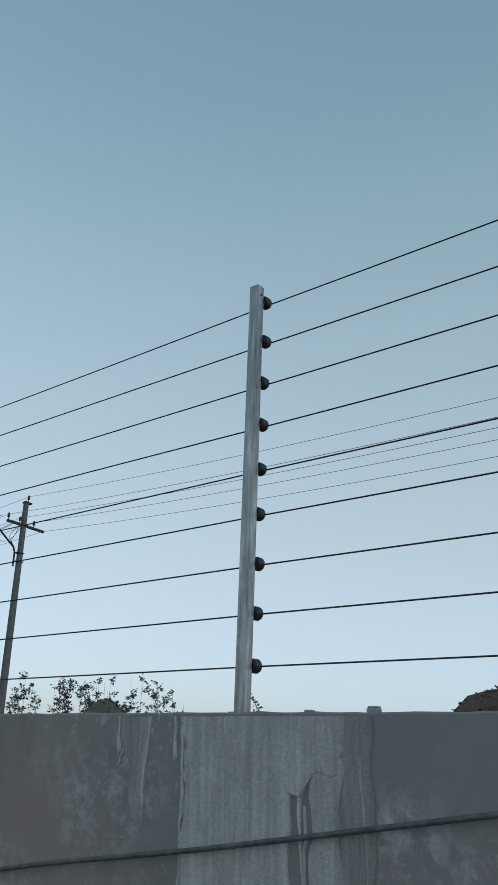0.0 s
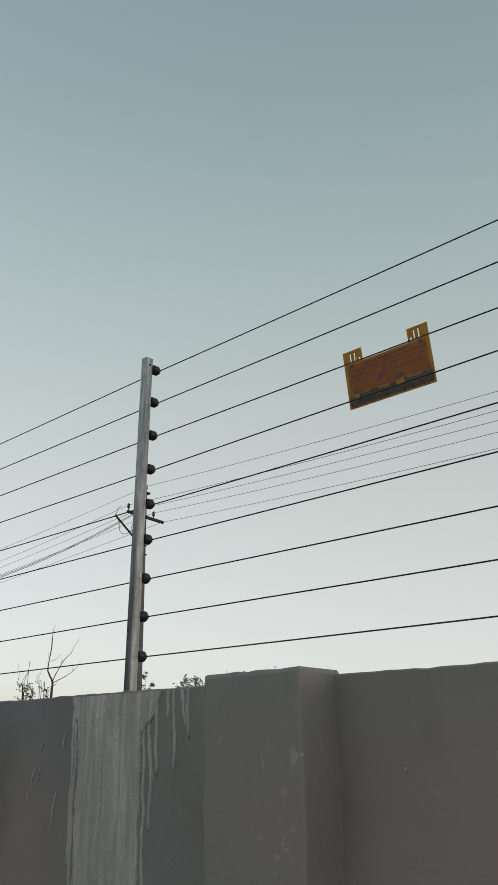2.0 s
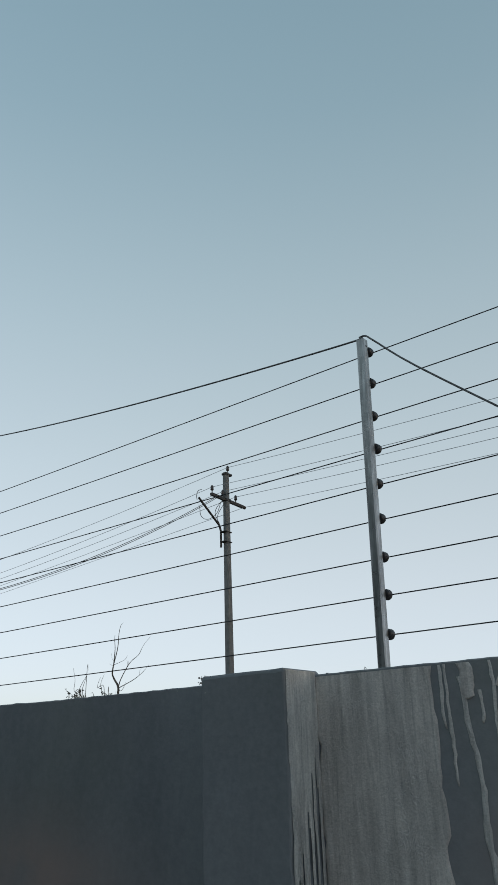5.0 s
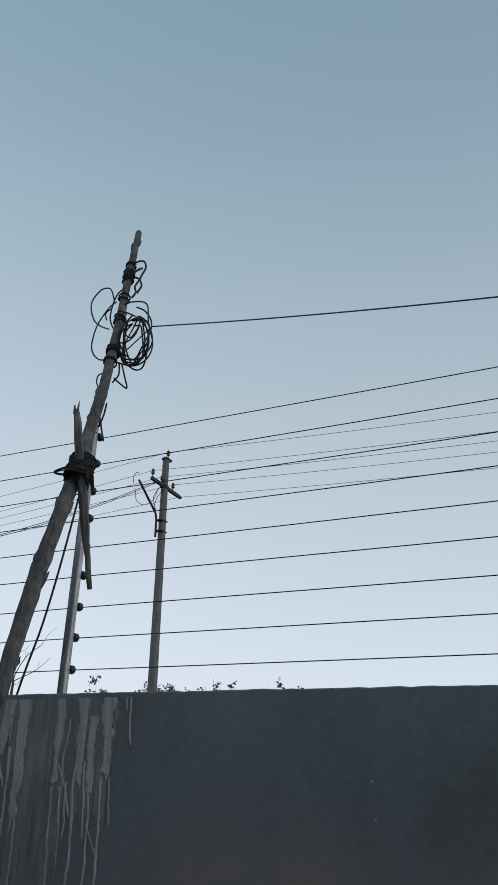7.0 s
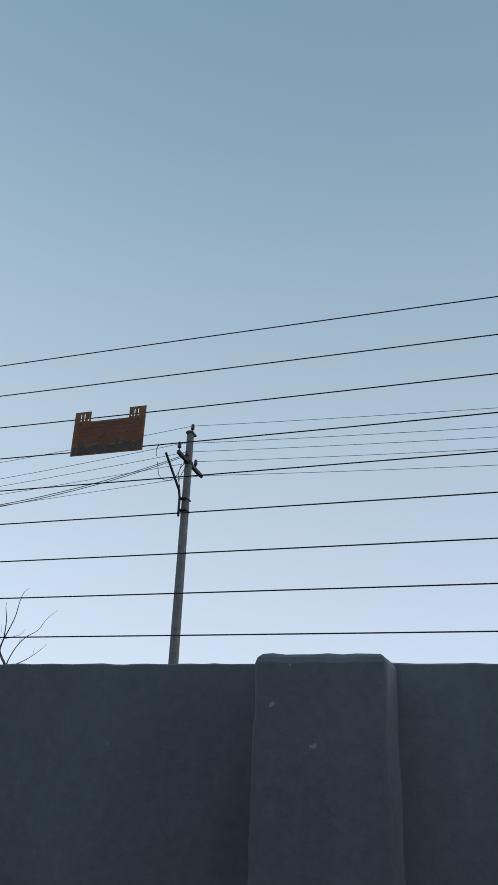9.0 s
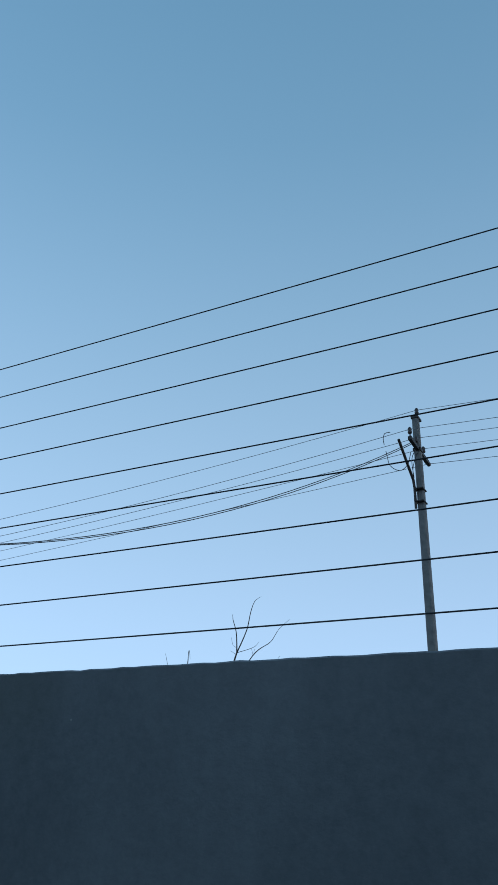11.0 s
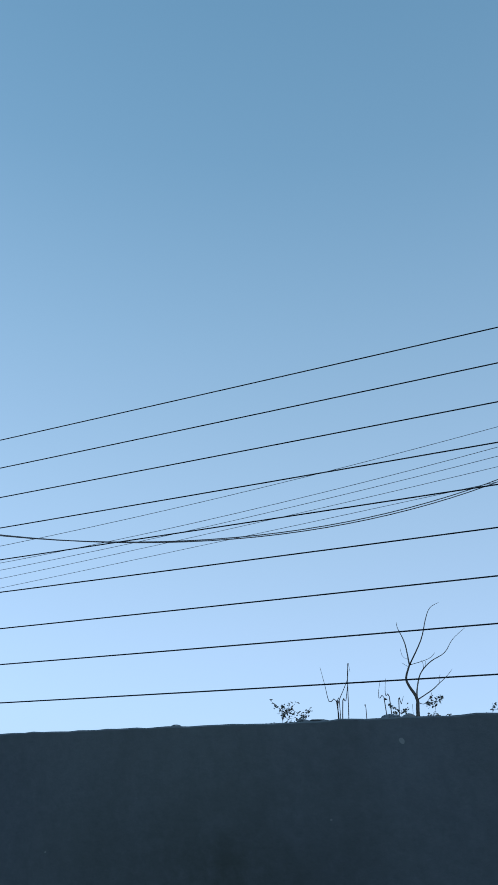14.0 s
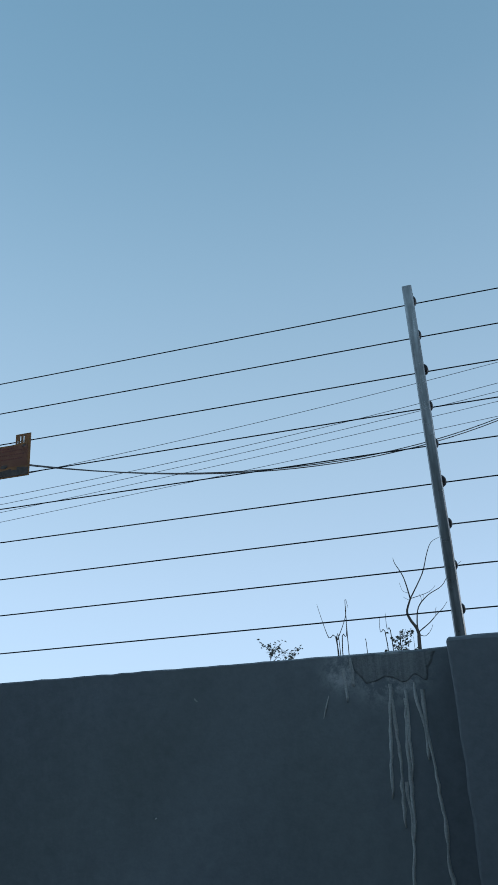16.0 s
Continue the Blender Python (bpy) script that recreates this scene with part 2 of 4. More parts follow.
def straw(tones):
    def build(nt, bsdf):
        v = coords(nt)
        col = ramp(nt, noise_tex(nt, v, 14, 7, 0.7), list(zip((0.3, 0.6, 0.8), tones)))
        nt.links.new(col, bsdf.inputs["Base Color"])
        bsdf.inputs["Roughness"].default_value = 0.95
        bump(nt, bsdf, noise_tex(nt, v, 25, 6, 0.7), 1.0, 0.05)
    return build


def soil(nt, bsdf):
    v = coords(nt)
    col = ramp(nt, noise_tex(nt, v, 0.7, 8, 0.6), [(0.3, (0.13, 0.105, 0.08)), (0.6, (0.2, 0.165, 0.13)), (0.8, (0.26, 0.22, 0.175))])
    nt.links.new(col, bsdf.inputs["Base Color"])
    bsdf.inputs["Roughness"].default_value = 0.95
    bump(nt, bsdf, noise_tex(nt, v, 12, 8, 0.7), 0.7, 0.03)


WALL_MAT = material("grey_plaster", plaster)
RUN_MAT = material("pale_cement_run", cement_run((0.47, 0.43, 0.40), (0.61, 0.56, 0.525), (0.74, 0.685, 0.64)))
PALE_MAT = material("bright_cement_run", cement_run((0.38, 0.37, 0.357), (0.55, 0.535, 0.51), (0.72, 0.70, 0.66)))
WASH_MAT = material("thin_cement_wash", cement_run((0.235, 0.234, 0.23), (0.31, 0.307, 0.30), (0.41, 0.402, 0.39)))
MIDWASH_MAT = material("grey_cement_wash", cement_run((0.35, 0.325, 0.30), (0.44, 0.41, 0.385), (0.55, 0.515, 0.485)))
DRIP_MAT = material("pale_cement_drip", cement_run((0.48, 0.455, 0.43), (0.66, 0.63, 0.595), (0.78, 0.75, 0.71)))
STEEL = material("galvanized_steel", zinc)
WIRE = material("steel_strand", plain((0.022, 0.023, 0.026), 0.6, 0.0, 0.3))
BLACK = material("black_plastic", plain((0.025, 0.025, 0.028), 0.42, 0.0, 0.4, 80, 0.0006))
CABLE = material("black_cable", plain((0.02, 0.02, 0.022), 0.5, 0.0, 0.4, 60))
GREYCABLE = material("faded_cable", plain((0.12, 0.119, 0.116), 0.6, 0.0, 0.4, 40))
ROPE = material("dark_cloth", plain((0.03, 0.028, 0.027), 0.95, 0.0, 0.5, 70, 0.003))
BARK = material("weathered_wood", bark)
CONCRETE = material("pole_concrete", plain((0.165, 0.165, 0.158), 0.85, 0.0, 0.25, 9, 0.002))
PALECONCRETE = material("pale_concrete", plain((0.42, 0.41, 0.39), 0.9, 0.0, 0.25, 12, 0.004))
DARKSTEEL = material("rusty_dark_steel", plain((0.05, 0.045, 0.042), 0.6, 0.5, 0.4, 20))
PORCELAIN = material("dark_porcelain", plain((0.05, 0.035, 0.03), 0.25, 0.0, 0.3, 20))
ALU = material("bare_conductor", plain((0.34, 0.34, 0.345), 0.55, 0.5, 0.2))
AMBER = material("amber_plastic", amber((0.64, 0.32, 0.045), (0.80, 0.44, 0.07), 0.48))
# browner, darker copy of the amber; the darker tone stands for weaker backlight
DIM_AMBER = material("dim_amber_plastic", amber((0.40, 0.19, 0.07), (0.56, 0.28, 0.10), 0.4))
ORANGE = material("orange_print", amber((0.55, 0.17, 0.055), (0.68, 0.25, 0.075), 0.45))
REDINK = material("red_print", plain((0.30, 0.07, 0.035), 0.5, 0.0, 0.3, 60))
RUSTINK = material("faded_red_panel", amber((0.42, 0.16, 0.09), (0.56, 0.24, 0.13), 0.45))
DARKINK = material("dark_print", plain((0.11, 0.075, 0.055), 0.5, 0.0, 0.6, 60))
LEAF = material("dusty_leaf", leafy((0.095, 0.10, 0.08)))
TWIG = material("twig_bark", plain((0.10, 0.085, 0.07), 0.9, 0.0, 0.3, 12))
STRAW = material("weathered_straw", straw(((0.09, 0.05, 0.035), (0.19, 0.115, 0.08), (0.28, 0.2, 0.15))))
GREYSTRAW = material("grey_straw", straw(((0.13, 0.125, 0.10), (0.22, 0.205, 0.165), (0.31, 0.285, 0.235))))
SOIL = material("dry_soil", soil)
CRACK = material("crack_shadow", plain((0.02, 0.019, 0.018), 0.95, 0.0, 0.3, 40))

LIFT = 1.95                           # height of the lowest fence strand over the ground
FACE = -0.119                         # the wall's face
TOP = LIFT - 0.113                    # the wall's top


def at(x, y, z):
    """A place whose height is told from the lowest fence strand."""
    return Vector((x, y, z + LIFT))


# ---- mesh helpers ----
def link(name, bm, mat, parent=None, smooth=False):
    me = bpy.data.meshes.new(name)
    bm.to_mesh(me)
    bm.free()
    me.materials.append(mat)
    if smooth:
        for poly in me.polygons:
            poly.use_smooth = True
    ob = new(name, me)
    if parent is not None:
        ob.parent = parent
    return ob


def part(name, bm, mat, parent, label="", smooth=False, kind=""):
    ob = link(name, bm, mat, parent, smooth)
    return tagged(ob, label, kind=kind) if label or kind else ob


def empty(name, place=(0, 0, 0)):
    ob = new(name)
    ob.location = place
    return ob


def box(bm, x0, x1, y0, y1, z0, z1, bevel=0.0, segments=1):
    made = bmesh.ops.create_cube(bm, size=1)["verts"]
    for v in made:
        v.co = Vector(((x0 + x1) / 2 + v.co.x * (x1 - x0), (y0 + y1) / 2 + v.co.y * (y1 - y0), (z0 + z1) / 2 + v.co.z * (z1 - z0)))
    if bevel:
        edges = list({e for v in made for e in v.link_edges})
        bmesh.ops.bevel(bm, geom=edges, offset=bevel, segments=segments, affect='EDGES', profile=0.5)
    return bm


def tube(bm, path, radii, sides=8, cap=True, rough=0.0):
    """A round bar along a path, with a radius for each of its points."""
    path = [Vector(q) for q in path]
    n = len(path)
    if isinstance(radii, (int, float)):
        radii = [radii] * n
    rings = []
    side = None
    for i, q in enumerate(path):
        d = (path[min(i + 1, n - 1)] - path[max(i - 1, 0)]).normalized()
        if side is None:
            side = d.orthogonal().normalized()
        side = (side - d * side.dot(d)).normalized()
        up = d.cross(side)
        ring = []
        for k in range(sides):
            a = 2 * math.pi * k / sides
            r = radii[i] * (1 + rough * random.uniform(-1, 1))
            ring.append(bm.verts.new(q + side * math.cos(a) * r + up * math.sin(a) * r))
        rings.append(ring)
    for a, b in zip(rings, rings[1:]):
        for k in range(sides):
            bm.faces.new((a[k], a[(k + 1) % sides], b[(k + 1) % sides], b[k]))
    if cap:
        bm.faces.new(rings[0][::-1])
        bm.faces.new(rings[-1])
    return bm


def curve(points, steps=6):
    """Points on a smooth line through the given ones."""
    pts = [Vector(q) for q in points]
    if len(pts) < 3:
        return pts
    out = []
    for i in range(len(pts) - 1):
        p0, p1, p2, p3 = pts[max(i - 1, 0)], pts[i], pts[i + 1], pts[min(i + 2, len(pts) - 1)]
        for s in range(steps):
            t = s / steps
            out.append(0.5 * (2 * p1 + (p2 - p0) * t + (2 * p0 - 5 * p1 + 4 * p2 - p3) * t * t + (3 * p1 - p0 - 3 * p2 + p3) * t ** 3))
    return out + [pts[-1]]


def hang(a, b, sag, steps=24):
    a, b = Vector(a), Vector(b)
    return [a.lerp(b, i / steps) - Vector((0, 0, 4 * sag * (i / steps) * (1 - i / steps))) for i in range(steps + 1)]


def lathe(bm, origin, axis, profile, sides=14):
    """A turned body: profile of (distance along the axis, radius)."""
    axis = Vector(axis).normalized()
    origin = Vector(origin)
    side = axis.orthogonal().normalized()
    up = axis.cross(side)
    rings = [[bm.verts.new(origin + axis * d + (side * math.cos(2 * math.pi * k / sides) + up * math.sin(2 * math.pi * k / sides)) * r) for k in range(sides)] for d, r in profile]
    for a, b in zip(rings, rings[1:]):
        for k in range(sides):
            bm.faces.new((a[k], a[(k + 1) % sides], b[(k + 1) % sides], b[k]))
    bm.faces.new(rings[0][::-1])
    bm.faces.new(rings[-1])
    return bm


# ---- ground ----
def make_ground():
    bm = bmesh.new()
    bmesh.ops.create_grid(bm, x_segments=60, y_segments=60, size=600)
    for v in bm.verts:
        v.co.z = 0.0 if v.co.length < 90 else 0.25 * noise.noise(v.co * 0.01)
    tagged(link("ground", bm, SOIL), "dry bare earth along the wall", "ground", kind="structure")


make_ground()

# ---- wall ----
X_ENDS = (-34.0, 10.0)


CREST = [(-40, -0.113), (-24, -0.113), (-22, -0.116), (-20, -0.110), (-18, -0.107), (-15, -0.108), (-13.5, -0.103), (-12, -0.103), (-11, -0.107), (-9.8, -0.11), (-8, -0.115), (-4, -0.119), (-2, -0.113), (0, -0.116), (20, -0.115)]


def crest(x):
    return LIFT + 0.002 + float(np.interp(x, [q[0] for q in CREST], [q[1] for q in CREST]))


def make_wall():
    bm = bmesh.new()
    x = X_ENDS[0]
    rows = []
    while x < X_ENDS[1] + 0.01:
        ragged = 1.0 + 1.2 * max(0.0, 1 - abs(x + 19.5) / 0.9)
        dz = 0.0018 * noise.noise((x * 2.3, 1.5, 0)) + 0.0014 * ragged * noise.noise((x * 9, 4.5, 0)) + 0.003 * ragged * noise.noise((x * 31, 8.5, 0))
        dy = 0.004 * noise.noise((x * 3.1, 9.5, 2))
        top = crest(x)
        zs = [0.0, 0.6, 1.2, top - 0.25, top - 0.004 + dz]
        ring = [bm.verts.new((x, FACE + 0.003 * noise.noise((x * 1.4, z, 3)), z)) for z in zs]
        ring.append(bm.verts.new((x, FACE + 0.004 + dy * 0.3, top + dz)))
        ring.append(bm.verts.new((x, 0.095 + dy, top - 0.002 + dz)))
        ring.append(bm.verts.new((x, 0.105, top - 0.014)))
        ring.append(bm.verts.new((x, 0.105, 0.0)))
        rows.append(ring)
        x += 0.035 if -25 < x < 1.2 else 0.4
    for a, b in zip(rows, rows[1:]):
        for k in range(len(a) - 1):
            bm.faces.new((a[k], b[k], b[k + 1], a[k + 1]))
    bm.faces.new(rows[0])
    bm.faces.new(rows[-1][::-1])
    bmesh.ops.recalc_face_normals(bm, faces=bm.faces)
    return tagged(link("wall_north", bm, WALL_MAT), "rough dark grey cement-plastered boundary wall with pilasters", "wall", kind="structure")


wall = make_wall()


def make_pilaster(x0, x1, front, seed, lift=0.0, round_top=0.010):
    """A plastered pier with crisp, slightly broken corners and a worn top."""
    rng = random.Random(seed)
    bm = bmesh.new()
    r = 0.007
    n = 9
    face = [(x0 + r + (x1 - x0 - 2 * r) * k / n, front) for k in range(n + 1)]
    outline = [(x0, FACE + 0.02), (x0, front + r), (x0 + r * 0.3, front + r * 0.3)] + face + [(x1 - r * 0.3, front + r * 0.3), (x1, front + r), (x1, FACE + 0.02)]
    top = LIFT - 0.101 + lift
    levels = [0.0, 0.5] + [1.0 + 0.06 * k for k in range(13)] + [top - round_top, top - round_top * 0.4, top - 0.001, top]
    inset = [0.0] * (len(levels) - 4) + [0.0, 0.25 * round_top, 0.7 * round_top, 0.7 * round_top + 0.03]
    rings = []
    for z, cut_in in zip(levels, inset):
        ring = []
        for x, y in outline:
            corner = 1.0 if 0.0 < abs(x - (x0 + x1) / 2) - (x1 - x0) / 2 + 0.012 else 0.35
            wear = 0.006 * corner * noise.noise((x * 4 + seed, z * 17, seed * 3.1)) + 0.003 * corner * noise.noise((x * 9, z * 60, seed * 1.7))
            xx = min(max(x, x0 + cut_in), x1 - cut_in) + (wear if x < (x0 + x1) / 2 else -wear)
            yy = max(y, front + cut_in) + 0.0025 * noise.noise((x * 6, z * 6, seed))
            zz = z + (0.003 * noise.noise((x * 22, y * 22, seed)) + 0.0012 * rng.uniform(-1, 1) if z > top - 0.03 else 0)
            ring.append(bm.verts.new((xx, yy, zz)))
        rings.append(ring)
    for a, b in zip(rings, rings[1:]):
        for k in range(len(a) - 1):
            bm.faces.new((a[k], b[k], b[k + 1], a[k + 1]))
    bm.faces.new(rings[-1])
    bmesh.ops.recalc_face_normals(bm, faces=bm.faces)
    part("pilaster", bm, WALL_MAT, wall)


PILASTERS = [(1.72, 2.05, -0.262), (-3.215, -2.9, -0.262), (-8.115, -7.765, -0.293), (-13.148, -12.81, -0.28), (-17.93, -17.608, -0.268), (-22.62, -22.31, -0.262), (-27.4, -27.08, -0.262)]
for i, (a, b, c) in enumerate(PILASTERS):
    make_pilaster(a, b, c, i, *((0.006, 0.024) if i in (3, 4) else (0.0, 0.012)))


def make_shade_wall():
    """An unseen plain wall added behind the walker to dim the boundary wall."""
    bm = bmesh.new()
    box(bm, -40.0, -6.0, -4.2, -4.0, 0.0, 4.2, 0.012)
    tagged(link("shade_wall_south", bm, WALL_MAT), "unseen plain grey plastered wall added to keep sky light off the boundary wall", "wall", kind="structure")


make_shade_wall()


# ---- cement that ran down the wall ----
def sheet(bm, left, right, z_top, z_bot, rng, jag=0.016, thick=0.004, base=FACE, proud=0.0045):
    """A thin uneven skin on the wall. left and right give the edges at top and bottom."""
    n = 36
    width = max(right[0] - left[0], right[1] - left[1])
    m = max(6, int(width / 0.009))
    grid = []
    wob = [rng.uniform(0, 50) for _ in range(2)]
    reach = min(0.10, 0.35 * (z_top - z_bot))
    ends = []
    for k in range(m + 1):
        finger = 0.5 + 0.8 * noise.noise((k * 0.17, wob[1], 2))
        ends.append(z_bot + reach * min(1.0, max(0.0, finger)))
    for i in range(n + 1):
        t = i / n
        row = []
        for k in range(m + 1):
            s = k / m
            z = z_top + (ends[k] - z_top) * t
            jl = jag * noise.noise((z * 14, wob[0], 0)) + jag * 0.6 * noise.noise((z * 45, wob[0], 5))
            jr = jag * noise.noise((z * 14, wob[1], 0)) + jag * 0.6 * noise.noise((z * 45, wob[1], 5))
            l = left[0] + (left[1] - left[0]) * t + jl
            r = right[0] + (right[1] - right[0]) * t + jr
            edge = 0.0 if k in (0, m) else 1.0
            y = base - proud - edge * thick * (0.6 + 0.5 * noise.noise((s * width * 30, z * 20, wob[0])))
            if i == n:
                y = base + 0.004
            row.append(bm.verts.new((l + (r - l) * s, y, z)))
        grid.append(row)
    for a, b in zip(grid, grid[1:]):
        for k in range(m):
            bm.faces.new((a[k], a[k + 1], b[k + 1], b[k]))
    back = [[bm.verts.new((v.co.x, base + 0.004, v.co.z)) for v in (row[0], row[-1])] for row in grid]
    for i in range(n):
        bm.faces.new((grid[i][0], grid[i + 1][0], back[i + 1][0], back[i][0]))
        bm.faces.new((grid[i][-1], back[i][1], back[i + 1][1], grid[i + 1][-1]))
    bmesh.ops.recalc_face_normals(bm, faces=bm.faces)
    return bm


def drip(bm, x, z_top, z_bot, width, rng, drift=0.0, base=FACE):
    """A narrow run with a rounded lower end."""
    n = max(8, int((z_top - z_bot) / 0.02))
    off = rng.uniform(0, 90)
    rings = []
    for i in range(n + 1):
        t = i / n
        z = z_top + (z_bot - z_top) * t
        cx = x + drift * t + 0.010 * noise.noise((z * 9, off, 0)) + 0.004 * noise.noise((z * 40, off, 3))
        w = width * (0.72 + 0.4 * noise.noise((z * 22, off, 7))) * (1.0 if t < 0.9 else max(0.25, 1 - (t - 0.9) * 6))
        w = max(w, 0.0022)
        l = w * (0.5 + 0.22 * noise.noise((z * 75, off, 1)))
        r = w * (0.5 + 0.22 * noise.noise((z * 75, off, 4)))
        h = 0.0058 * (1 + 0.4 * noise.noise((z * 50, off, 9)))
        rings.append([bm.verts.new((cx + dx, base - dy, z)) for dx, dy in ((-l, -0.003), (-l * 0.85, h * 0.6), (0, h), (r * 0.85, h * 0.6), (r, -0.003))])
    for a, b in zip(rings, rings[1:]):
        for k in range(4):
            bm.faces.new((a[k], a[k + 1], b[k + 1], b[k]))
    bm.faces.new(rings[-1])
    bmesh.ops.recalc_face_normals(bm, faces=bm.faces)
    return bm


def cement(seed, sheets, drips, label="pale dried cement run down the wall face", mat=None):
    """sheets: left top, left bottom, right top, right bottom, top, bottom. drips: x, top, bottom, width, drift. Heights from the lowest strand."""
    rng = random.Random(seed)
    owner = None
    for lt, lb, rt, rb, zt, zb in sheets:
        bm = bmesh.new()
        if mat is None:
            sheet(bm, (lt, lb), (rt, rb), zt + LIFT, zb + LIFT, rng)
        else:
            sheet(bm, (lt, lb), (rt, rb), zt + LIFT, zb + LIFT, rng, thick=0.0012, proud=0.002)
        owner = part("cement_run", bm, mat or RUN_MAT, wall, label, True)
    for x, zt, zb, w, d in drips:
        bm = bmesh.new()
        drip(bm, x, zt + LIFT, zb + LIFT, w, rng, d)
        part("drip", bm, DRIP_MAT, owner if owner else wall, smooth=True)


EDGE = -0.122
THIN = "thin grey cement wash on the wall face"
cement(11, [(-0.36, -0.30, -0.255, -0.262, EDGE, -0.40), (0.28, 0.285, 0.375, 0.355, EDGE, -1.2)], [], THIN, MIDWASH_MAT)
cement(1, [(-0.145, -0.13, 0.305, 0.295, EDGE, -0.30), (-0.135, -0.13, 0.172, 0.165, -0.2, -1.3), (0.219, 0.222, 0.296, 0.285, -0.2, -1.25)],
       [(-0.365, EDGE, -0.215, 0.014, 0.004), (-0.345, -0.20, -0.245, 0.010, -0.022), (-0.258, EDGE, -0.34, 0.012, -0.012), (-0.17, EDGE, -0.225, 0.014, 0.01), (-0.145, -0.14, -0.35, 0.014, 0.012), (-0.14, -0.3, -1.2, 0.012, 0.008),
        (0.198, -0.22, -1.2, 0.013, 0.004), (0.205, -0.3, -0.7, 0.010, -0.004), (0.246, -0.2, -0.9, 0.010, -0.006), (0.286, EDGE, -0.8, 0.014, -0.01), (0.262, -0.14, -0.2, 0.012, 0.006), (0.345, -0.2, -0.5, 0.008, 0.008)])
cement(2, [(-3.955, -3.94, -3.60, -3.61, EDGE, -0.22), (-3.925, -3.895, -3.61, -3.645, -0.17, -1.2), (-3.62, -3.62, -3.52, -3.585, EDGE, -0.24)],
       [(-3.95, -0.16, -0.615, 0.013, 0.006), (-3.94, -0.2, -0.8, 0.012, 0.012), (-3.915, -0.4, -1.2, 0.014, 0.0), (-3.545, EDGE, -0.357, 0.013, -0.002), (-3.575, -0.2, -0.5, 0.014, 0.004), (-3.6, -0.2, -1.0, 0.013, 0.0), (-3.625, -0.2, -0.95, 0.016, -0.005),
        (-3.48, EDGE, -0.343, 0.011, 0.003), (-3.44, EDGE, -0.22, 0.016, 0.008), (-3.42, EDGE, -0.258, 0.009, 0.004), (-3.5, EDGE, -0.2, 0.014, 0.0)])
cement(3, [(-7.765, -7.765, -7.345, -7.365, EDGE, -1.25), (-7.27, -7.25, -7.225, -7.225, EDGE, -0.24), (-7.12, -7.15, -7.08, -7.13, EDGE, -0.21)],
       [(-7.325, EDGE, -0.3, 0.013, 0.005), (-7.305, EDGE, -0.452, 0.014, 0.003), (-7.255, -0.16, -0.75, 0.022, 0.035), (-7.235, -0.5, -1.1, 0.02, 0.02), (-7.205, -0.2, -0.29, 0.012, 0.0), (-7.165, EDGE, -0.528, 0.013, 0.0), (-7.14, -0.18, -0.95, 0.012, -0.004)])
cement(12, [(-11.375, -11.37, -11.18, -11.22, EDGE, -0.62), (-11.70, -11.68, -11.60, -11.62, EDGE, -0.52), (-11.66, -11.645, -11.40, -11.41, EDGE, -1.25)], [], THIN, WASH_MAT)
cement(4, [(-11.755, -11.735, -11.675, -11.705, EDGE, -0.37), (-11.655, -11.645, -11.60, -11.615, EDGE, -0.62), (-11.47, -11.455, -11.425, -11.44, EDGE, -0.48), (-11.365, -11.345, -11.315, -11.33, EDGE, -0.5), (-11.255, -11.235, -11.195, -11.205, EDGE, -0.46), (-11.315, -11.295, -11.27, -11.28, -0.19, -0.5)],
       [(-11.86, EDGE, -0.424, 0.013, -0.012), (-11.825, EDGE, -0.225, 0.010, 0.004), (-11.812, EDGE, -0.285, 0.011, 0.002), (-11.732, -0.3, -0.598, 0.012, -0.015), (-11.727, -0.36, -0.45, 0.010, 0.03), (-11.742, -0.53, -0.60, 0.008, 0.024), (-11.716, -0.6, -0.72, 0.009, -0.034),
        (-11.678, -0.3, -0.44, 0.018, 0.003), (-11.675, -0.4, -0.95, 0.014, -0.012), (-11.69, EDGE, -0.3, 0.010, -0.006), (-11.645, -0.25, -0.6, 0.013, 0.004), (-11.625, -0.26, -0.95, 0.011, 0.012),
        (-11.435, -0.36, -0.545, 0.013, 0.075), (-11.355, -0.3, -1.0, 0.015, 0.0), (-11.42, -0.44, -0.7, 0.010, 0.012), (-11.455, -0.44, -1.0, 0.011, 0.004), (-11.395, -0.42, -0.62, 0.009, 0.0), (-11.405, -0.2, -0.46, 0.010, -0.01),
        (-11.315, -0.35, -0.63, 0.011, 0.022), (-11.285, -0.3, -0.95, 0.012, 0.004), (-11.29, -0.56, -0.67, 0.009, 0.06), (-11.235, -0.4, -0.95, 0.014, 0.008), (-11.202, -0.4, -0.57, 0.009, 0.014), (-11.145, EDGE, -0.17, 0.010, 0.0), (-11.13, EDGE, -0.3, 0.009, 0.014)])
cement(5, [],
       [(-22.80, -0.2, -0.49, 0.014, -0.022), (-22.795, -0.2, -0.56, 0.014, 0.004), (-22.765, -0.24, -0.59, 0.013, -0.01), (-22.78, -0.45, -0.9, 0.013, -0.012), (-22.755, -0.22, -0.45, 0.014, -0.01), (-22.725, -0.2, -0.4, 0.012, 0.01), (-22.705, -0.22, -0.9, 0.015, 0.014), (-22.92, -0.15, -0.24, 0.012, 0.0), (-22.9, EDGE, -0.2, 0.013, 0.005)])
cement(13, [(-22.90, -22.87, -22.67, -22.70, EDGE, -0.21)], [], THIN, WASH_MAT)
cement(6, [(-19.19, -19.2, -18.86, -18.88, EDGE, -1.2)], [], "thin grey cement patch on the wall, cracked along its edge", WASH_MAT)
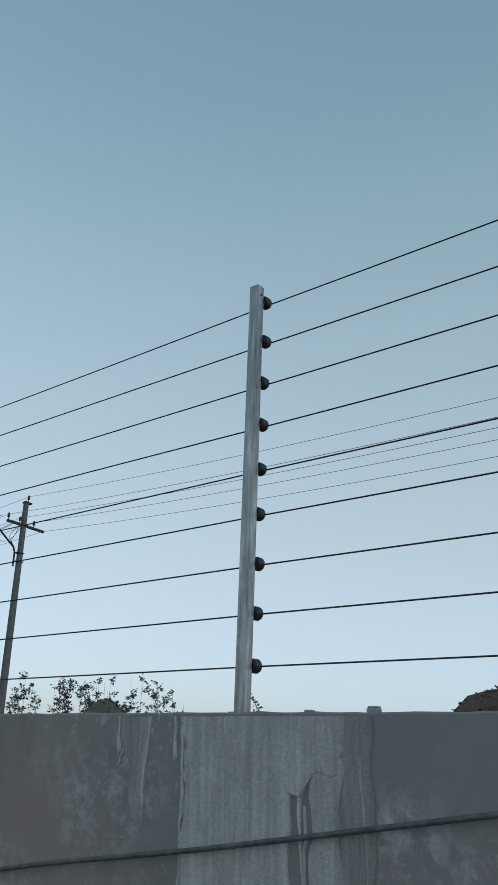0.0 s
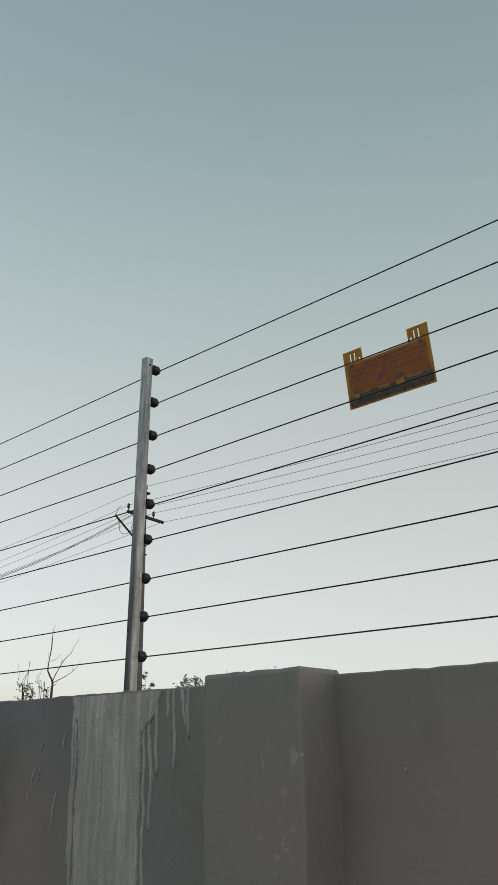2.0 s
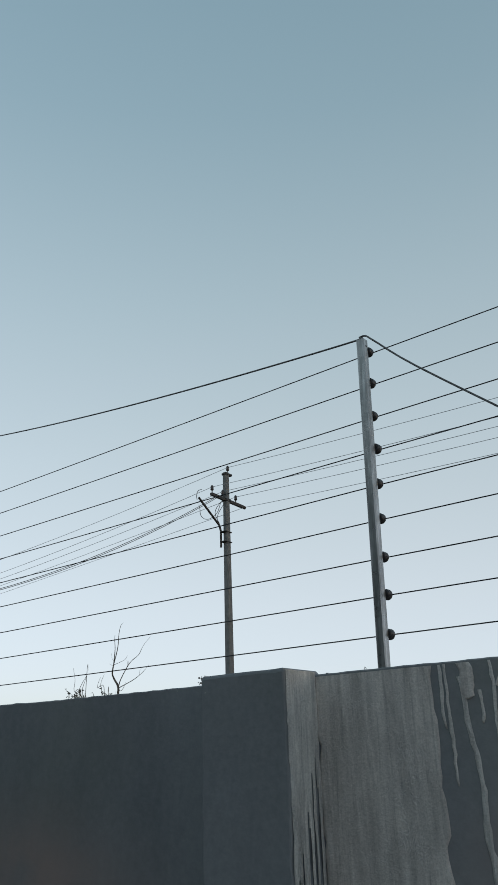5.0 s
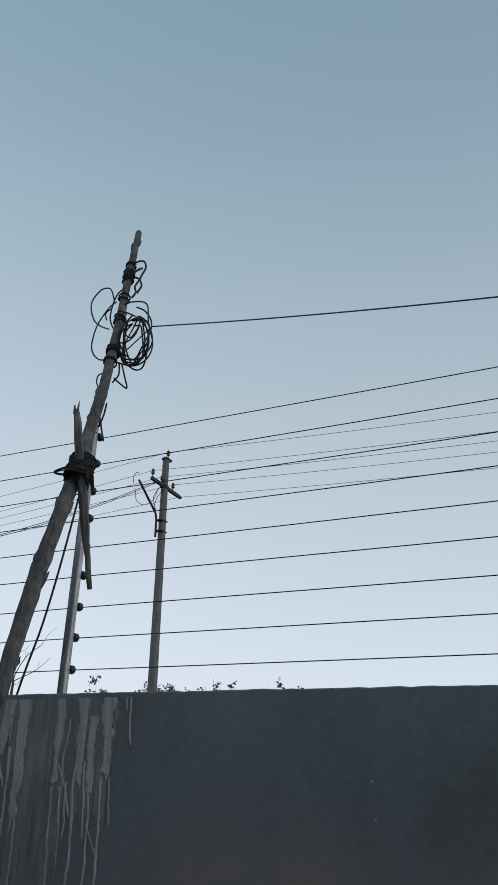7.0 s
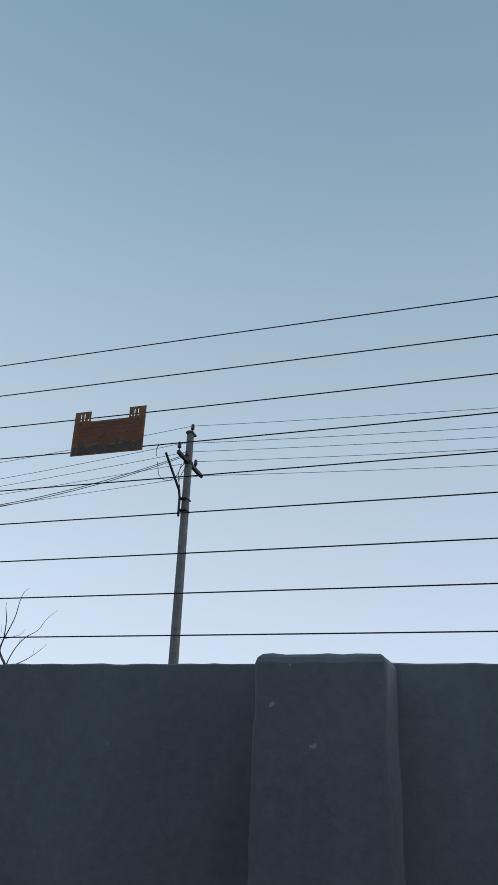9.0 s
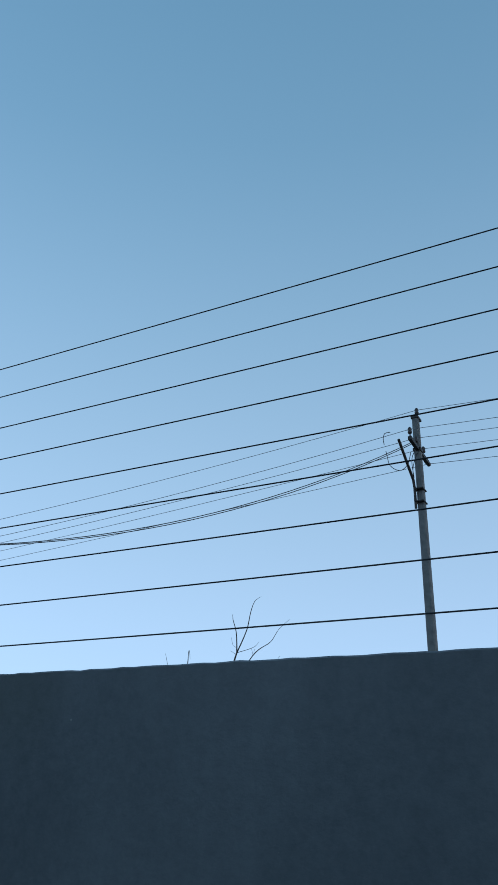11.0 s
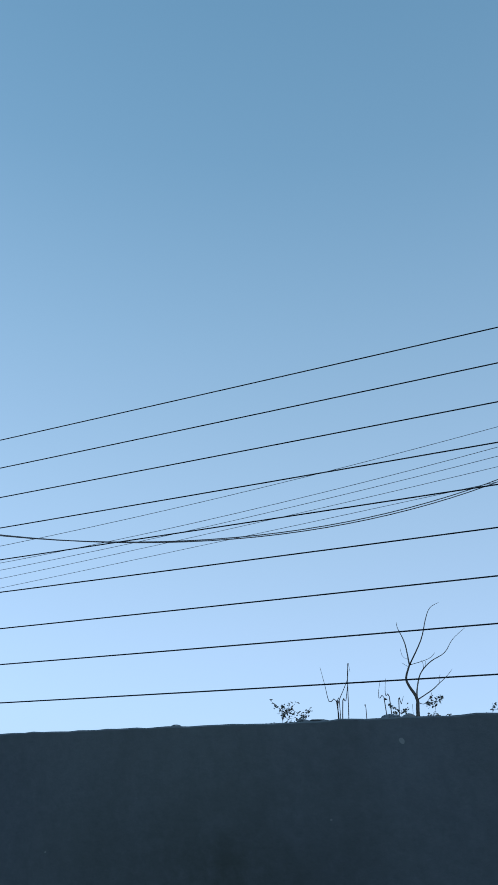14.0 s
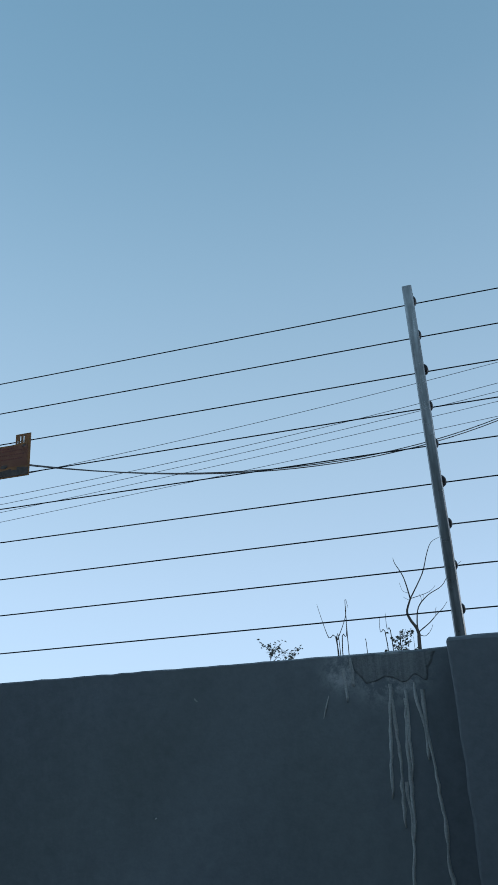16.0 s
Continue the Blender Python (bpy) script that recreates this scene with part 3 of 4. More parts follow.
cement(7, [], [(-22.38, -0.13, -0.29, 0.012, 0.0)])


def pilaster_wash(x, y0, y1, seed, mat, fingers=0.0):
    """Cement washed over the side of a pilaster, running out in fingers below."""
    bm = bmesh.new()
    n, m = 60, 22
    top = TOP + 0.006
    split = [2.0] * m
    if fingers:
        for k, depth in ((5, 0.52), (6, 0.62), (10, 0.40), (11, 0.44), (14, 0.30), (17, 0.24), (18, 0.34), (2, 0.58)):
            split[k] = depth
    grid = []
    for i in range(n + 1):
        row = []
        for k in range(m + 1):
            z = top - 1.3 * i / n
            y = y0 + (y1 - y0) * k / m + (0.010 * noise.noise((z * 9, seed, k)) + 0.005 * noise.noise((z * 40, seed, k)) if k in (0, m) else 0.003 * noise.noise((z * 8, k, seed)))
            proud = 0.003 + (0.005 * (0.7 + 0.5 * noise.noise((z * 20, y * 60, seed))) if 0 < k < m else 0.0)
            row.append(bm.verts.new((x + (proud if i < n else -0.004), y, z)))
        grid.append(row)
    for i, (a, b) in enumerate(zip(grid, grid[1:])):
        for k in range(m):
            if i * 1.3 / n < split[k]:
                bm.faces.new((a[k], a[k + 1], b[k + 1], b[k]))
    loose = [v for v in bm.verts if not v.link_faces]
    bmesh.ops.delete(bm, geom=loose, context='VERTS')
    part("cement_run", bm, mat, wall, "pale cement washed over the side of a pilaster", True)


pilaster_wash(-7.765, -0.288, -0.125, 3, PALE_MAT, 0.5)
pilaster_wash(-22.31, -0.222, -0.175, 5, WASH_MAT)


def make_crack():
    pts = [(-18.842, -0.116), (-18.846, -0.18), (-18.84, -0.24), (-18.854, -0.296), (-18.88, -0.312), (-18.905, -0.32), (-18.898, -0.37), (-18.91, -0.40), (-18.9, -0.46), (-18.912, -0.6)]
    bm = bmesh.new()
    line = curve([at(x, FACE - 0.0095, z) for x, z in pts], 4)
    # raised dark bar; its colour stands for the shade inside the crack
    tube(bm, [q + Vector((0.003 * noise.noise(q * 60), 0, 0)) for q in line], 0.0014, 5)
    part("crack", bm, CRACK, wall, "thin dark crack in the plaster")


make_crack()


def make_scratches():
    """Short pale scrapes in the plaster."""
    for x, z, dx, dz in ((-4.12, -0.27, 0.012, 0.03), (-4.16, -0.36, 0.02, 0.05), (-4.13, -0.36, 0.02, 0.05), (-4.18, -0.42, 0.015, 0.04), (-4.035, -0.46, 0.022, 0.12), (-4.0, -0.26, 0.012, 0.06),
                         (-2.72, -0.33, 0.004, 0.012), (-2.5, -0.4, 0.01, 0.008), (-2.2, -0.17, 0.012, 0.03), (-2.0, -0.3, 0.01, 0.03), (-1.75, -0.35, 0.004, 0.05), (-1.35, -0.27, 0.006, 0.04), (-22.98, -0.25, 0.02, 0.06), (-23.5, -0.52, 0.006, 0.004), (-10.2, -0.5, 0.006, 0.006)):
        bm = bmesh.new()
        tube(bm, [at(x - dx / 2, FACE - 0.001, z - dz / 2), at(x, FACE - 0.0035, z), at(x + dx / 2, FACE - 0.001, z + dz / 2)], [0.001, 0.0026, 0.001], 5)
        part("scrape", bm, DRIP_MAT, wall)


make_scratches()

def make_crumbs():
    """Lumps of mortar left along the wall's crest."""
    rng = random.Random(31)
    for _ in range(16):
        x = rng.uniform(-21.1, -19.1)
        w, h = rng.uniform(0.012, 0.035), rng.uniform(0.005, 0.012)
        bm = bmesh.new()
        bmesh.ops.create_icosphere(bm, subdivisions=2, radius=1.0)
        for v in bm.verts:
            lump = 1 + 0.35 * noise.noise(v.co * 1.7 + Vector((x * 9, 0, 0)))
            v.co = Vector((x + v.co.x * w * lump, FACE + 0.03 + v.co.y * 0.022 * lump, crest(x) + v.co.z * h * lump))
        part("mortar_crumb", bm, WALL_MAT, wall)


make_crumbs()

# ---- electric fence ----
POSTS = [(3.75, 1.2), (0.0, 1.22), (-3.74, 1.42), (-7.52, 1.6), (-11.492, 1.42), (-15.2, 0.9), (-18.962, 2.0), (-22.584, -0.36), (-26.3, 0.5)]
STRANDS = [1.04, 0.91, 0.779, 0.65, 0.52, 0.393, 0.258, 0.13, 0.0]
SHIFTED = {(-18.962, 0): -0.010, (-15.2, 0): -0.005, (-15.2, 3): 0.005}   # strands fixed off their usual height
# how far a strand hangs below (or is drawn above) the line between two posts, by the bay's left post
SLACK = {(-15.2, 0): -0.009, (-15.2, 2): 0.009, (-15.2, 3): 0.012, (-3.74, 0): 0.009, (-3.74, 3): -0.007}
POST_Y = -0.048
HALF = 0.0162


def insulator_mesh():
    bm = bmesh.new()
    lathe(bm, (0, HALF, 0), (0, 1, 0), [(0, 0.012), (0.002, 0.0168), (0.009, 0.0182), (0.011, 0.0168), (0.013, 0.0182), (0.025, 0.0182), (0.028, 0.0165), (0.029, 0.0115), (0.035, 0.0105)], 16)
    lathe(bm, (0, HALF + 0.034, 0), (0, 1, 0), [(0, 0.006), (0.004, 0.006)], 6)
    me = bpy.data.meshes.new("insulator")
    bm.to_mesh(me)
    bm.free()
    me.materials.append(BLACK)
    for poly in me.polygons:
        poly.use_smooth = len(poly.vertices) == 4
    return me


INSULATOR = insulator_mesh()


def make_post(x, lean, first):
    """A square steel tube with its nine insulators behind it."""
    slope = math.tan(radians(lean))
    foot = x - 0.0075 + slope * (-0.113 - 0.5)
    owner = empty("fence_post", (foot, POST_Y, TOP - 0.02))
    owner.rotation_euler = (0, math.atan(slope), 0)
    h = 1.211
    bm = bmesh.new()
    o, q, r = HALF, HALF - 0.002, 0.0035
    outline = [(-o + r, -o), (o - r, -o), (o, -o + r), (o, o - r), (o - r, o), (-o + r, o), (-o, o - r), (-o, -o + r)]
    inner = [(x_ * q / o, y_ * q / o) for x_, y_ in outline]
    loops = [[bm.verts.new((a, b, z)) for a, b in ring] for ring, z in ((outline, 0), (outline, h), (inner, h), (inner, h - 0.12))]
    for a, b in zip(loops, loops[1:]):
        for k in range(8):
            bm.faces.new((a[k], a[(k + 1) % 8], b[(k + 1) % 8], b[k]))
    bm.faces.new(loops[-1])
    bmesh.ops.recalc_face_normals(bm, faces=bm.faces)
    part("post_tube", bm, STEEL, owner)
    bm = bmesh.new()
    lathe(bm, (HALF - 0.001, 0.001, h - 0.028), (1, 0, 0), [(0, 0.0042), (0.0016, 0.0042)], 10)
    # dark disc laid on the tube, coloured as the shade in a drilled hole
    part("bolt_hole", bm, CRACK, owner, "small dark disc for the drilled hole near the top of the tube")
    for k, z in enumerate(STRANDS):
        ob = new("insulator", INSULATOR)
        ob.parent = owner
        wobble = 0.0075 + 0.006 * noise.noise((x, k * 1.7, 0))
        ob.location = (wobble, 0, z + SHIFTED.get((x, k), 0.0) + 0.113 + 0.02)
        if k == 0:
            tagged(ob, "black ribbed plastic bobbin insulator")
    tagged(owner, "slim galvanized square-tube fence post with black insulators on the wall", "fence post", "electric fence posts")
    return owner


for i, (x, lean) in enumerate(POSTS):
    make_post(x, lean, i == 0)


def make_strand(k, z):
    bm = bmesh.new()
    pts = []
    ends = sorted(POSTS)
    for (xa, la), (xb, lb) in zip(ends, ends[1:]):
        a = at(xa + math.tan(radians(la)) * (z - 0.5), 0.0, z + SHIFTED.get((xa, k), 0.0))
        b = at(xb + math.tan(radians(lb)) * (z - 0.5), 0.0, z + SHIFTED.get((xb, k), 0.0))
        pts += hang(a, b, SLACK.get((xa, k), 0.003 + 0.002 * noise.noise((xa, k * 3.3, 0))), 10)[:-1]
    pts.append(b)
    tube(bm, pts, 0.0021, 6)
    ob = link("fence_wire", bm, WIRE, None, True)
    tagged(ob, "taut thin steel electric fence strand between the posts", "wire", "electric fence strands")
    if k == 0:
        knot = bmesh.new()
        tube(knot, curve([at(-19.47, 0.0, 1.0314), at(-19.455, -0.003, 1.0335), at(-19.445, 0.003, 1.032), at(-19.435, 0.0, 1.0345), at(-19.425, 0.001, 1.0313)], 4), 0.002, 6)
        part("twist", knot, WIRE, ob, "twisted joint in the wire")
    return ob


for k, z in enumerate(STRANDS):
    make_strand(k, z)


# ---- warning signs ----
def make_sign(x0, z_top, tilt, red, label):
    """A plastic plate hung on two strands by slotted ears; its print is unreadable and stays bars."""
    w, h = 0.282, 0.177 if red == 1 else 0.170
    ear, notch = 0.064, 0.040
    owner = empty("warning_sign", at(x0, -0.004, z_top))
    owner.rotation_euler = (radians(tilt), 0, 0)
    slots = [(a, a + 0.005) for a in (0.022, 0.036, 0.236, 0.250)]
    xs = sorted({0.0, w, ear, w - ear, 0.052, 0.058, 0.224, 0.230} | {v for s in slots for v in s})
    zs = [0.0, -0.008, -0.027, -0.036, -notch, -0.136, -h]
    bm = bmesh.new()
    t = 0.0015

    def solid(i, k):
        if not (0 <= i < len(xs) - 1 and 0 <= k < len(zs) - 1):
            return False
        cx, cz = (xs[i] + xs[i + 1]) / 2, (zs[k] + zs[k + 1]) / 2
        if ear < cx < w - ear and cz > -notch:
            return False
        if -0.036 < cz < -0.008 and any(a < cx < b for a, b in slots):
            return False
        if -0.036 < cz < -0.027 and (0.052 < cx < 0.058 or 0.224 < cx < 0.230):
            return False
        return True

    cache = {}

    def vert(i, k, y):
        if (i, k, y) not in cache:
            cache[(i, k, y)] = bm.verts.new((xs[i], y, zs[k]))
        return cache[(i, k, y)]

    for i in range(len(xs) - 1):
        for k in range(len(zs) - 1):
            if not solid(i, k):
                continue
            bm.faces.new((vert(i, k, -t), vert(i, k + 1, -t), vert(i + 1, k + 1, -t), vert(i + 1, k, -t)))
            bm.faces.new((vert(i, k, t), vert(i + 1, k, t), vert(i + 1, k + 1, t), vert(i, k + 1, t)))
            for di, dk, c, d in ((-1, 0, (i, k), (i, k + 1)), (1, 0, (i + 1, k + 1), (i + 1, k)), (0, -1, (i + 1, k), (i, k)), (0, 1, (i, k + 1), (i + 1, k + 1))):
                if not solid(i + di, k + dk):
                    bm.faces.new((vert(*c, -t), vert(*c, t), vert(*d, t), vert(*d, -t)))
    bmesh.ops.recalc_face_normals(bm, faces=bm.faces)
    part("plate", bm, AMBER if red == 1 else DIM_AMBER, owner, "amber plastic plate with slotted ears")

    def bar(name, a, b, c, d, mat, proud, text=""):
        q = bmesh.new()
        box(q, a, b, -t - proud, -t + 0.0002, d, c)
        return part(name, q, mat, owner, text)

    bar("printed_panel", 0.010, w - 0.010, -0.046, 0.016 - h + 0.026, ORANGE if red == 1 else RUSTINK, 0.0004, "faded red-orange printed panel")
    rng = random.Random(int(red * 10))
    # weathered dark band with a broken upper edge
    x = 0.006
    while x < w - 0.012:
        step = min(rng.uniform(0.010, 0.026), w - 0.005 - x)
        bar("printed_band", x, x + step, 0.042 - h - rng.uniform(0.0, 0.016), 0.005 - h, DARKINK, 0.0007 + rng.uniform(0, 0.0002))
        x += step
    for a, b, c, tall in ((0.075, 0.205, -0.050, 0.007), (0.03, 0.115, -0.063, 0.008), (0.125, 0.25, -0.061, 0.006), (0.02, 0.06, -0.078, 0.006), (0.15, 0.262, -0.077, 0.006), (0.03, 0.10, -0.092, 0.005), (0.16, 0.25, -0.094, 0.006)):
        x = a
        while x < b:
            step = rng.uniform(0.006, 0.016)
            lift = rng.uniform(-0.001, 0.001)
            bar("lettering", x, min(b, x + step - 0.0025), c + lift, c - tall * rng.uniform(0.6, 1.0) + lift, REDINK, 0.0008)
            x += step
    for cx in (0.026, 0.255):
        bar("lettering", cx - 0.006, cx + 0.006, -0.043, -0.053, DARKINK, 0.0008)
    for cx, cz, rx, rz in ((0.118, -0.105, 0.013, 0.007), (0.130, -0.098, 0.009, 0.006), (0.107, -0.114, 0.009, 0.006), (0.035, -0.128, 0.012, 0.010), (0.175, -0.124, 0.016, 0.008)):
        q = bmesh.new()
        lathe(q, (0, -t, 0), (0, -1, 0), [(0, 1.0), (0.0011, 1.0)], 9)
        for v in q.verts:
            v.co = Vector((cx + v.co.x * rx * rng.uniform(0.75, 1.15), v.co.y, cz + v.co.z * rz * rng.uniform(0.75, 1.15)))
        part("emblem", q, REDINK if cz > -0.12 else DARKINK, owner, "blotched printed emblem")
    tagged(owner, label, "sign", "warning signs on the fence")


make_sign(-2.889, 0.812, 7.0, 1, "amber plastic warning sign with faded red print hung on the wires")
make_sign(-13.955, 0.796, 0.0, 2, "brownish amber warning sign with faded print hung on the wires")
make_sign(-24.328, 0.805, 0.0, 3, "brownish amber warning sign with faded print hung on the wires")

# ---- crooked wooden pole with coiled cable ----
POLE = [(-10.94, -1.24, -1.95), (-11.066, -1.022, -1.25), (-11.196, -0.798, -0.528), (-11.262, -0.683, -0.16), (-11.332, -0.516, 0.2), (-11.391, -0.356, 0.5), (-11.44, -0.217, 0.755), (-11.53, 0.035, 1.28), (-11.617, 0.233, 1.762), (-11.678, 0.38, 2.25), (-11.709, 0.483, 2.632)]


def gnarled(bm, line, radii, sides):
    """A rough round timber with grooves, knots and a broken end."""
    rings = []
    side = None
    for i, q in enumerate(line):
        d = (line[min(i + 1, len(line) - 1)] - line[max(i - 1, 0)]).normalized()
        side = d.orthogonal().normalized() if side is None else (side - d * side.dot(d)).normalized()
        up = d.cross(side)
        ring = []
        for k in range(sides):
            a = 2 * math.pi * k / sides
            c, w = math.cos(a), math.sin(a)
            r = radii[i] * (1 + 0.05 * noise.noise((c * 1.5, w * 1.5, q.z * 9)) + 0.06 * noise.noise((c * 4, w * 4, q.z * 24)) + 0.09 * noise.noise((a * 5, 2.5, q.z * 3)))
            ring.append(bm.verts.new(q + side * c * r + up * w * r))
        rings.append(ring)
    for a, b in zip(rings, rings[1:]):
        for k in range(sides):
            bm.faces.new((a[k], a[(k + 1) % sides], b[(k + 1) % sides], b[k]))
    bm.faces.new(rings[0][::-1])
    for v in rings[-1]:
        v.co.z += 0.012 * noise.noise(v.co * 70)
    bm.faces.new(rings[-1])
    return bm


def make_wood_pole():
    owner = empty("wooden_pole", at(*POLE[0]))
    inv = Matrix.Translation(-owner.location)
    line = curve([inv @ at(*q) for q in POLE], 18)
    n = len(line)
    radii = []
    for i in range(n):
        t = i / (n - 1)
        r = float(np.interp(line[i].z + owner.location.z - LIFT, (-1.95, -0.2, 0.3, 0.75, 1.3, 1.8, 2.3, 2.65), (0.028, 0.026, 0.031, 0.031, 0.026, 0.024, 0.021, 0.019)))
        r *= 1 + 0.06 * noise.noise((t * 22, 3.3, 0))
        radii.append(r if i < n - 1 else r * 0.8)
    line = [q + Vector((0.003 * noise.noise((i * 0.3, 0, 0)), 0.003 * noise.noise((0, i * 0.3, 0)), 0)) for i, q in enumerate(line)]
    bm = bmesh.new()
    gnarled(bm, line, radii, 20)
    part("trunk", bm, BARK, owner, smooth=True)
    # torn bark standing off the trunk
    rng = random.Random(21)
    for _ in range(46):
        k = rng.randint(int(n * 0.22), n - 3)
        d = (line[k + 1] - line[k - 1]).normalized()
        side = d.orthogonal().normalized()
        side.rotate(Matrix.Rotation(rng.uniform(0, 6.28), 3, d))
        length, flare = rng.uniform(0.03, 0.11), rng.uniform(0.003, 0.012)
        q = line[k] + side * radii[k] * 0.98
        bm = bmesh.new()
        tube(bm, [q - d * length * 0.5 - side * 0.004, q + side * 0.002, q + d * length * 0.35 + side * flare * 0.5, q + d * length * 0.5 + side * flare], [0.004, rng.uniform(0.005, 0.009), 0.005, 0.0015], 5, True, 0.3)
        part("bark_shard", bm, BARK, owner)
    # split lath lashed to it
    bm = bmesh.new()
    a, b = inv @ at(-11.405, -0.289, 1.052), inv @ at(-11.345, -0.152, 0.295)
    path = [a.lerp(b, i / 12) + Vector((0.004 * noise.noise((i * 0.7, 5, 0)), 0, 0)) for i in range(13)]
    tube(bm, path, [0.012, 0.017, 0.019, 0.02, 0.02, 0.02, 0.02, 0.019, 0.018, 0.015, 0.012, 0.012, 0.010], 6, True, 0.12)
    part("lath", bm, BARK, owner, "split grey timber lath tied to the pole")
    for shift in (-0.008, 0.009):
        bm = bmesh.new()
        tube(bm, [a + Vector((shift, 0, -0.02)), a + Vector((shift * 1.2, 0, 0.02)), a + Vector((shift * 1.5, 0, 0.03 + shift))], [0.006, 0.004, 0.001], 5)
        part("splinter", bm, BARK, owner)
    # lashing
    c = inv @ at(-11.40, -0.225, 0.80)
    axis = (inv @ at(*POLE[6]) - inv @ at(*POLE[5])).normalized()
    bm = bmesh.new()
    pts = []
    sx = axis.orthogonal().normalized()
    sy = axis.cross(sx)
    rng = random.Random(4)
    for i in range(760):
        ang = i * 0.40
        r = 0.046 + 0.007 * noise.noise((i * 0.17, 0, 0)) + 0.004 * rng.uniform(-1, 1)
        pts.append(c + (sx * math.cos(ang) * 1.12 + sy * math.sin(ang)) * r + axis * (0.055 * math.sin(i * 0.047) + 0.024 * noise.noise((i * 0.13, 7, 0))))
    tube(bm, pts, [0.0052 + 0.002 * noise.noise((i * 0.3, 3, 1)) for i in range(len(pts))], 6, True, 0.2)
    part("lashing", bm, ROPE, owner, "dark cloth lashing round pole and lath", True)
    for i in range(9):
        # loose folds and frayed ends of the cloth
        bm = bmesh.new()
        ang = rng.uniform(0, 6.28)
        q = c + (sx * math.cos(ang) * 1.12 + sy * math.sin(ang)) * 0.05 + axis * rng.uniform(-0.06, 0.05)
        tube(bm, [q, q + Vector((rng.uniform(-0.01, 0.01), rng.uniform(-0.01, 0.01), -0.03)), q + Vector((rng.uniform(-0.018, 0.018), rng.uniform(-0.012, 0.012), -rng.uniform(0.045, 0.085)))], [0.009, 0.008, 0.003], 5, True, 0.3)
        part("cloth_fold", bm, ROPE, owner)
    bm = bmesh.new()
    tube(bm, curve([c + Vector((0, 0, 0.02)), inv @ at(-11.49, -0.2, 0.83), inv @ at(-11.558, -0.2, 0.816), inv @ at(-11.5, -0.19, 0.80), c], 6), 0.006, 6)
    part("loose_end", bm, ROPE, owner, smooth=True)
    bm = bmesh.new()
    tube(bm, curve([c + Vector((-0.03, 0, 0.0)), inv @ at(-11.48, -0.2, 0.79), inv @ at(-11.5, -0.2, 0.77), inv @ at(-11.47, -0.2, 0.76)], 5), 0.005, 6)
    part("loose_end", bm, ROPE, owner, smooth=True)

    def coil(points, r=0.0044, name="cable_loop"):
        q = bmesh.new()
        tube(q, curve([inv @ at(*p) for p in points], 8), r, 6)
        part(name, q, CABLE, owner, smooth=True)

    def ring(cx, y, cz, rx, rz, a0, a1, wob):
        pts = []
        for i in range(13):
            a = radians(a0 + (a1 - a0) * i / 12)
            pts.append((cx + rx * math.cos(a), y + 0.02 * math.sin(i * 1.3 + wob), cz + rz * math.sin(a)))
        return pts

    # coil bundle
    rng = random.Random(9)
    for i in range(8):
        cx, cz = -11.505 + rng.uniform(-0.02, 0.015), 1.71 + rng.uniform(-0.03, 0.03)
        coil(ring(cx, 0.255 + rng.uniform(-0.03, 0.02), cz, 0.092 + rng.uniform(-0.02, 0.025), 0.15 + rng.uniform(-0.03, 0.025), 100 + rng.uniform(-15, 15), -235 + rng.uniform(-25, 10), i))
    coil([(-11.578, 0.22, 1.923), (-11.53, 0.22, 1.93), (-11.44, 0.23, 1.90), (-11.425, 0.24, 1.78), (-11.39, 0.24, 1.65), (-11.42, 0.24, 1.57), (-11.50, 0.24, 1.545), (-11.6, 0.22, 1.58)])
    coil([(-11.60, 0.2, 1.83), (-11.52, 0.2, 1.70), (-11.48, 0.21, 1.73), (-11.47, 0.22, 1.80), (-11.54, 0.22, 1.86), (-11.60, 0.2, 1.88)])
    coil([(-11.60, 0.2, 1.70), (-11.54, 0.2, 1.67), (-11.48, 0.2, 1.70), (-11.45, 0.2, 1.76)])
    # loops on the other side
    coil([(-11.67, 0.25, 2.0), (-11.70, 0.25, 2.075), (-11.76, 0.25, 2.088), (-11.815, 0.25, 2.035), (-11.82, 0.25, 1.975), (-11.79, 0.25, 1.895), (-11.735, 0.24, 1.84), (-11.67, 0.23, 1.80)])
    coil([(-11.65, 0.25, 1.98), (-11.70, 0.25, 1.95), (-11.765, 0.25, 1.86), (-11.79, 0.25, 1.75), (-11.775, 0.25, 1.685), (-11.72, 0.24, 1.63), (-11.66, 0.24, 1.625), (-11.60, 0.23, 1.65)])
    coil([(-11.64, 0.3, 2.1), (-11.68, 0.29, 2.06), (-11.70, 0.28, 1.98), (-11.69, 0.26, 1.88), (-11.65, 0.25, 1.80)])
    coil([(-11.70, 0.28, 1.97), (-11.74, 0.28, 1.945), (-11.73, 0.28, 1.90)], 0.004)
    # tangle near the tip
    coil([(-11.60, 0.36, 2.09), (-11.58, 0.37, 2.14), (-11.60, 0.38, 2.2), (-11.575, 0.39, 2.27), (-11.59, 0.39, 2.32), (-11.64, 0.39, 2.33), (-11.70, 0.4, 2.31), (-11.715, 0.4, 2.25), (-11.67, 0.36, 2.21), (-11.60, 0.35, 2.24), (-11.62, 0.42, 2.3), (-11.69, 0.41, 2.28)], 0.006)
    coil([(-11.62, 0.34, 2.05), (-11.595, 0.34, 2.08), (-11.61, 0.35, 2.13), (-11.585, 0.35, 2.17), (-11.62, 0.36, 2.2)], 0.006)
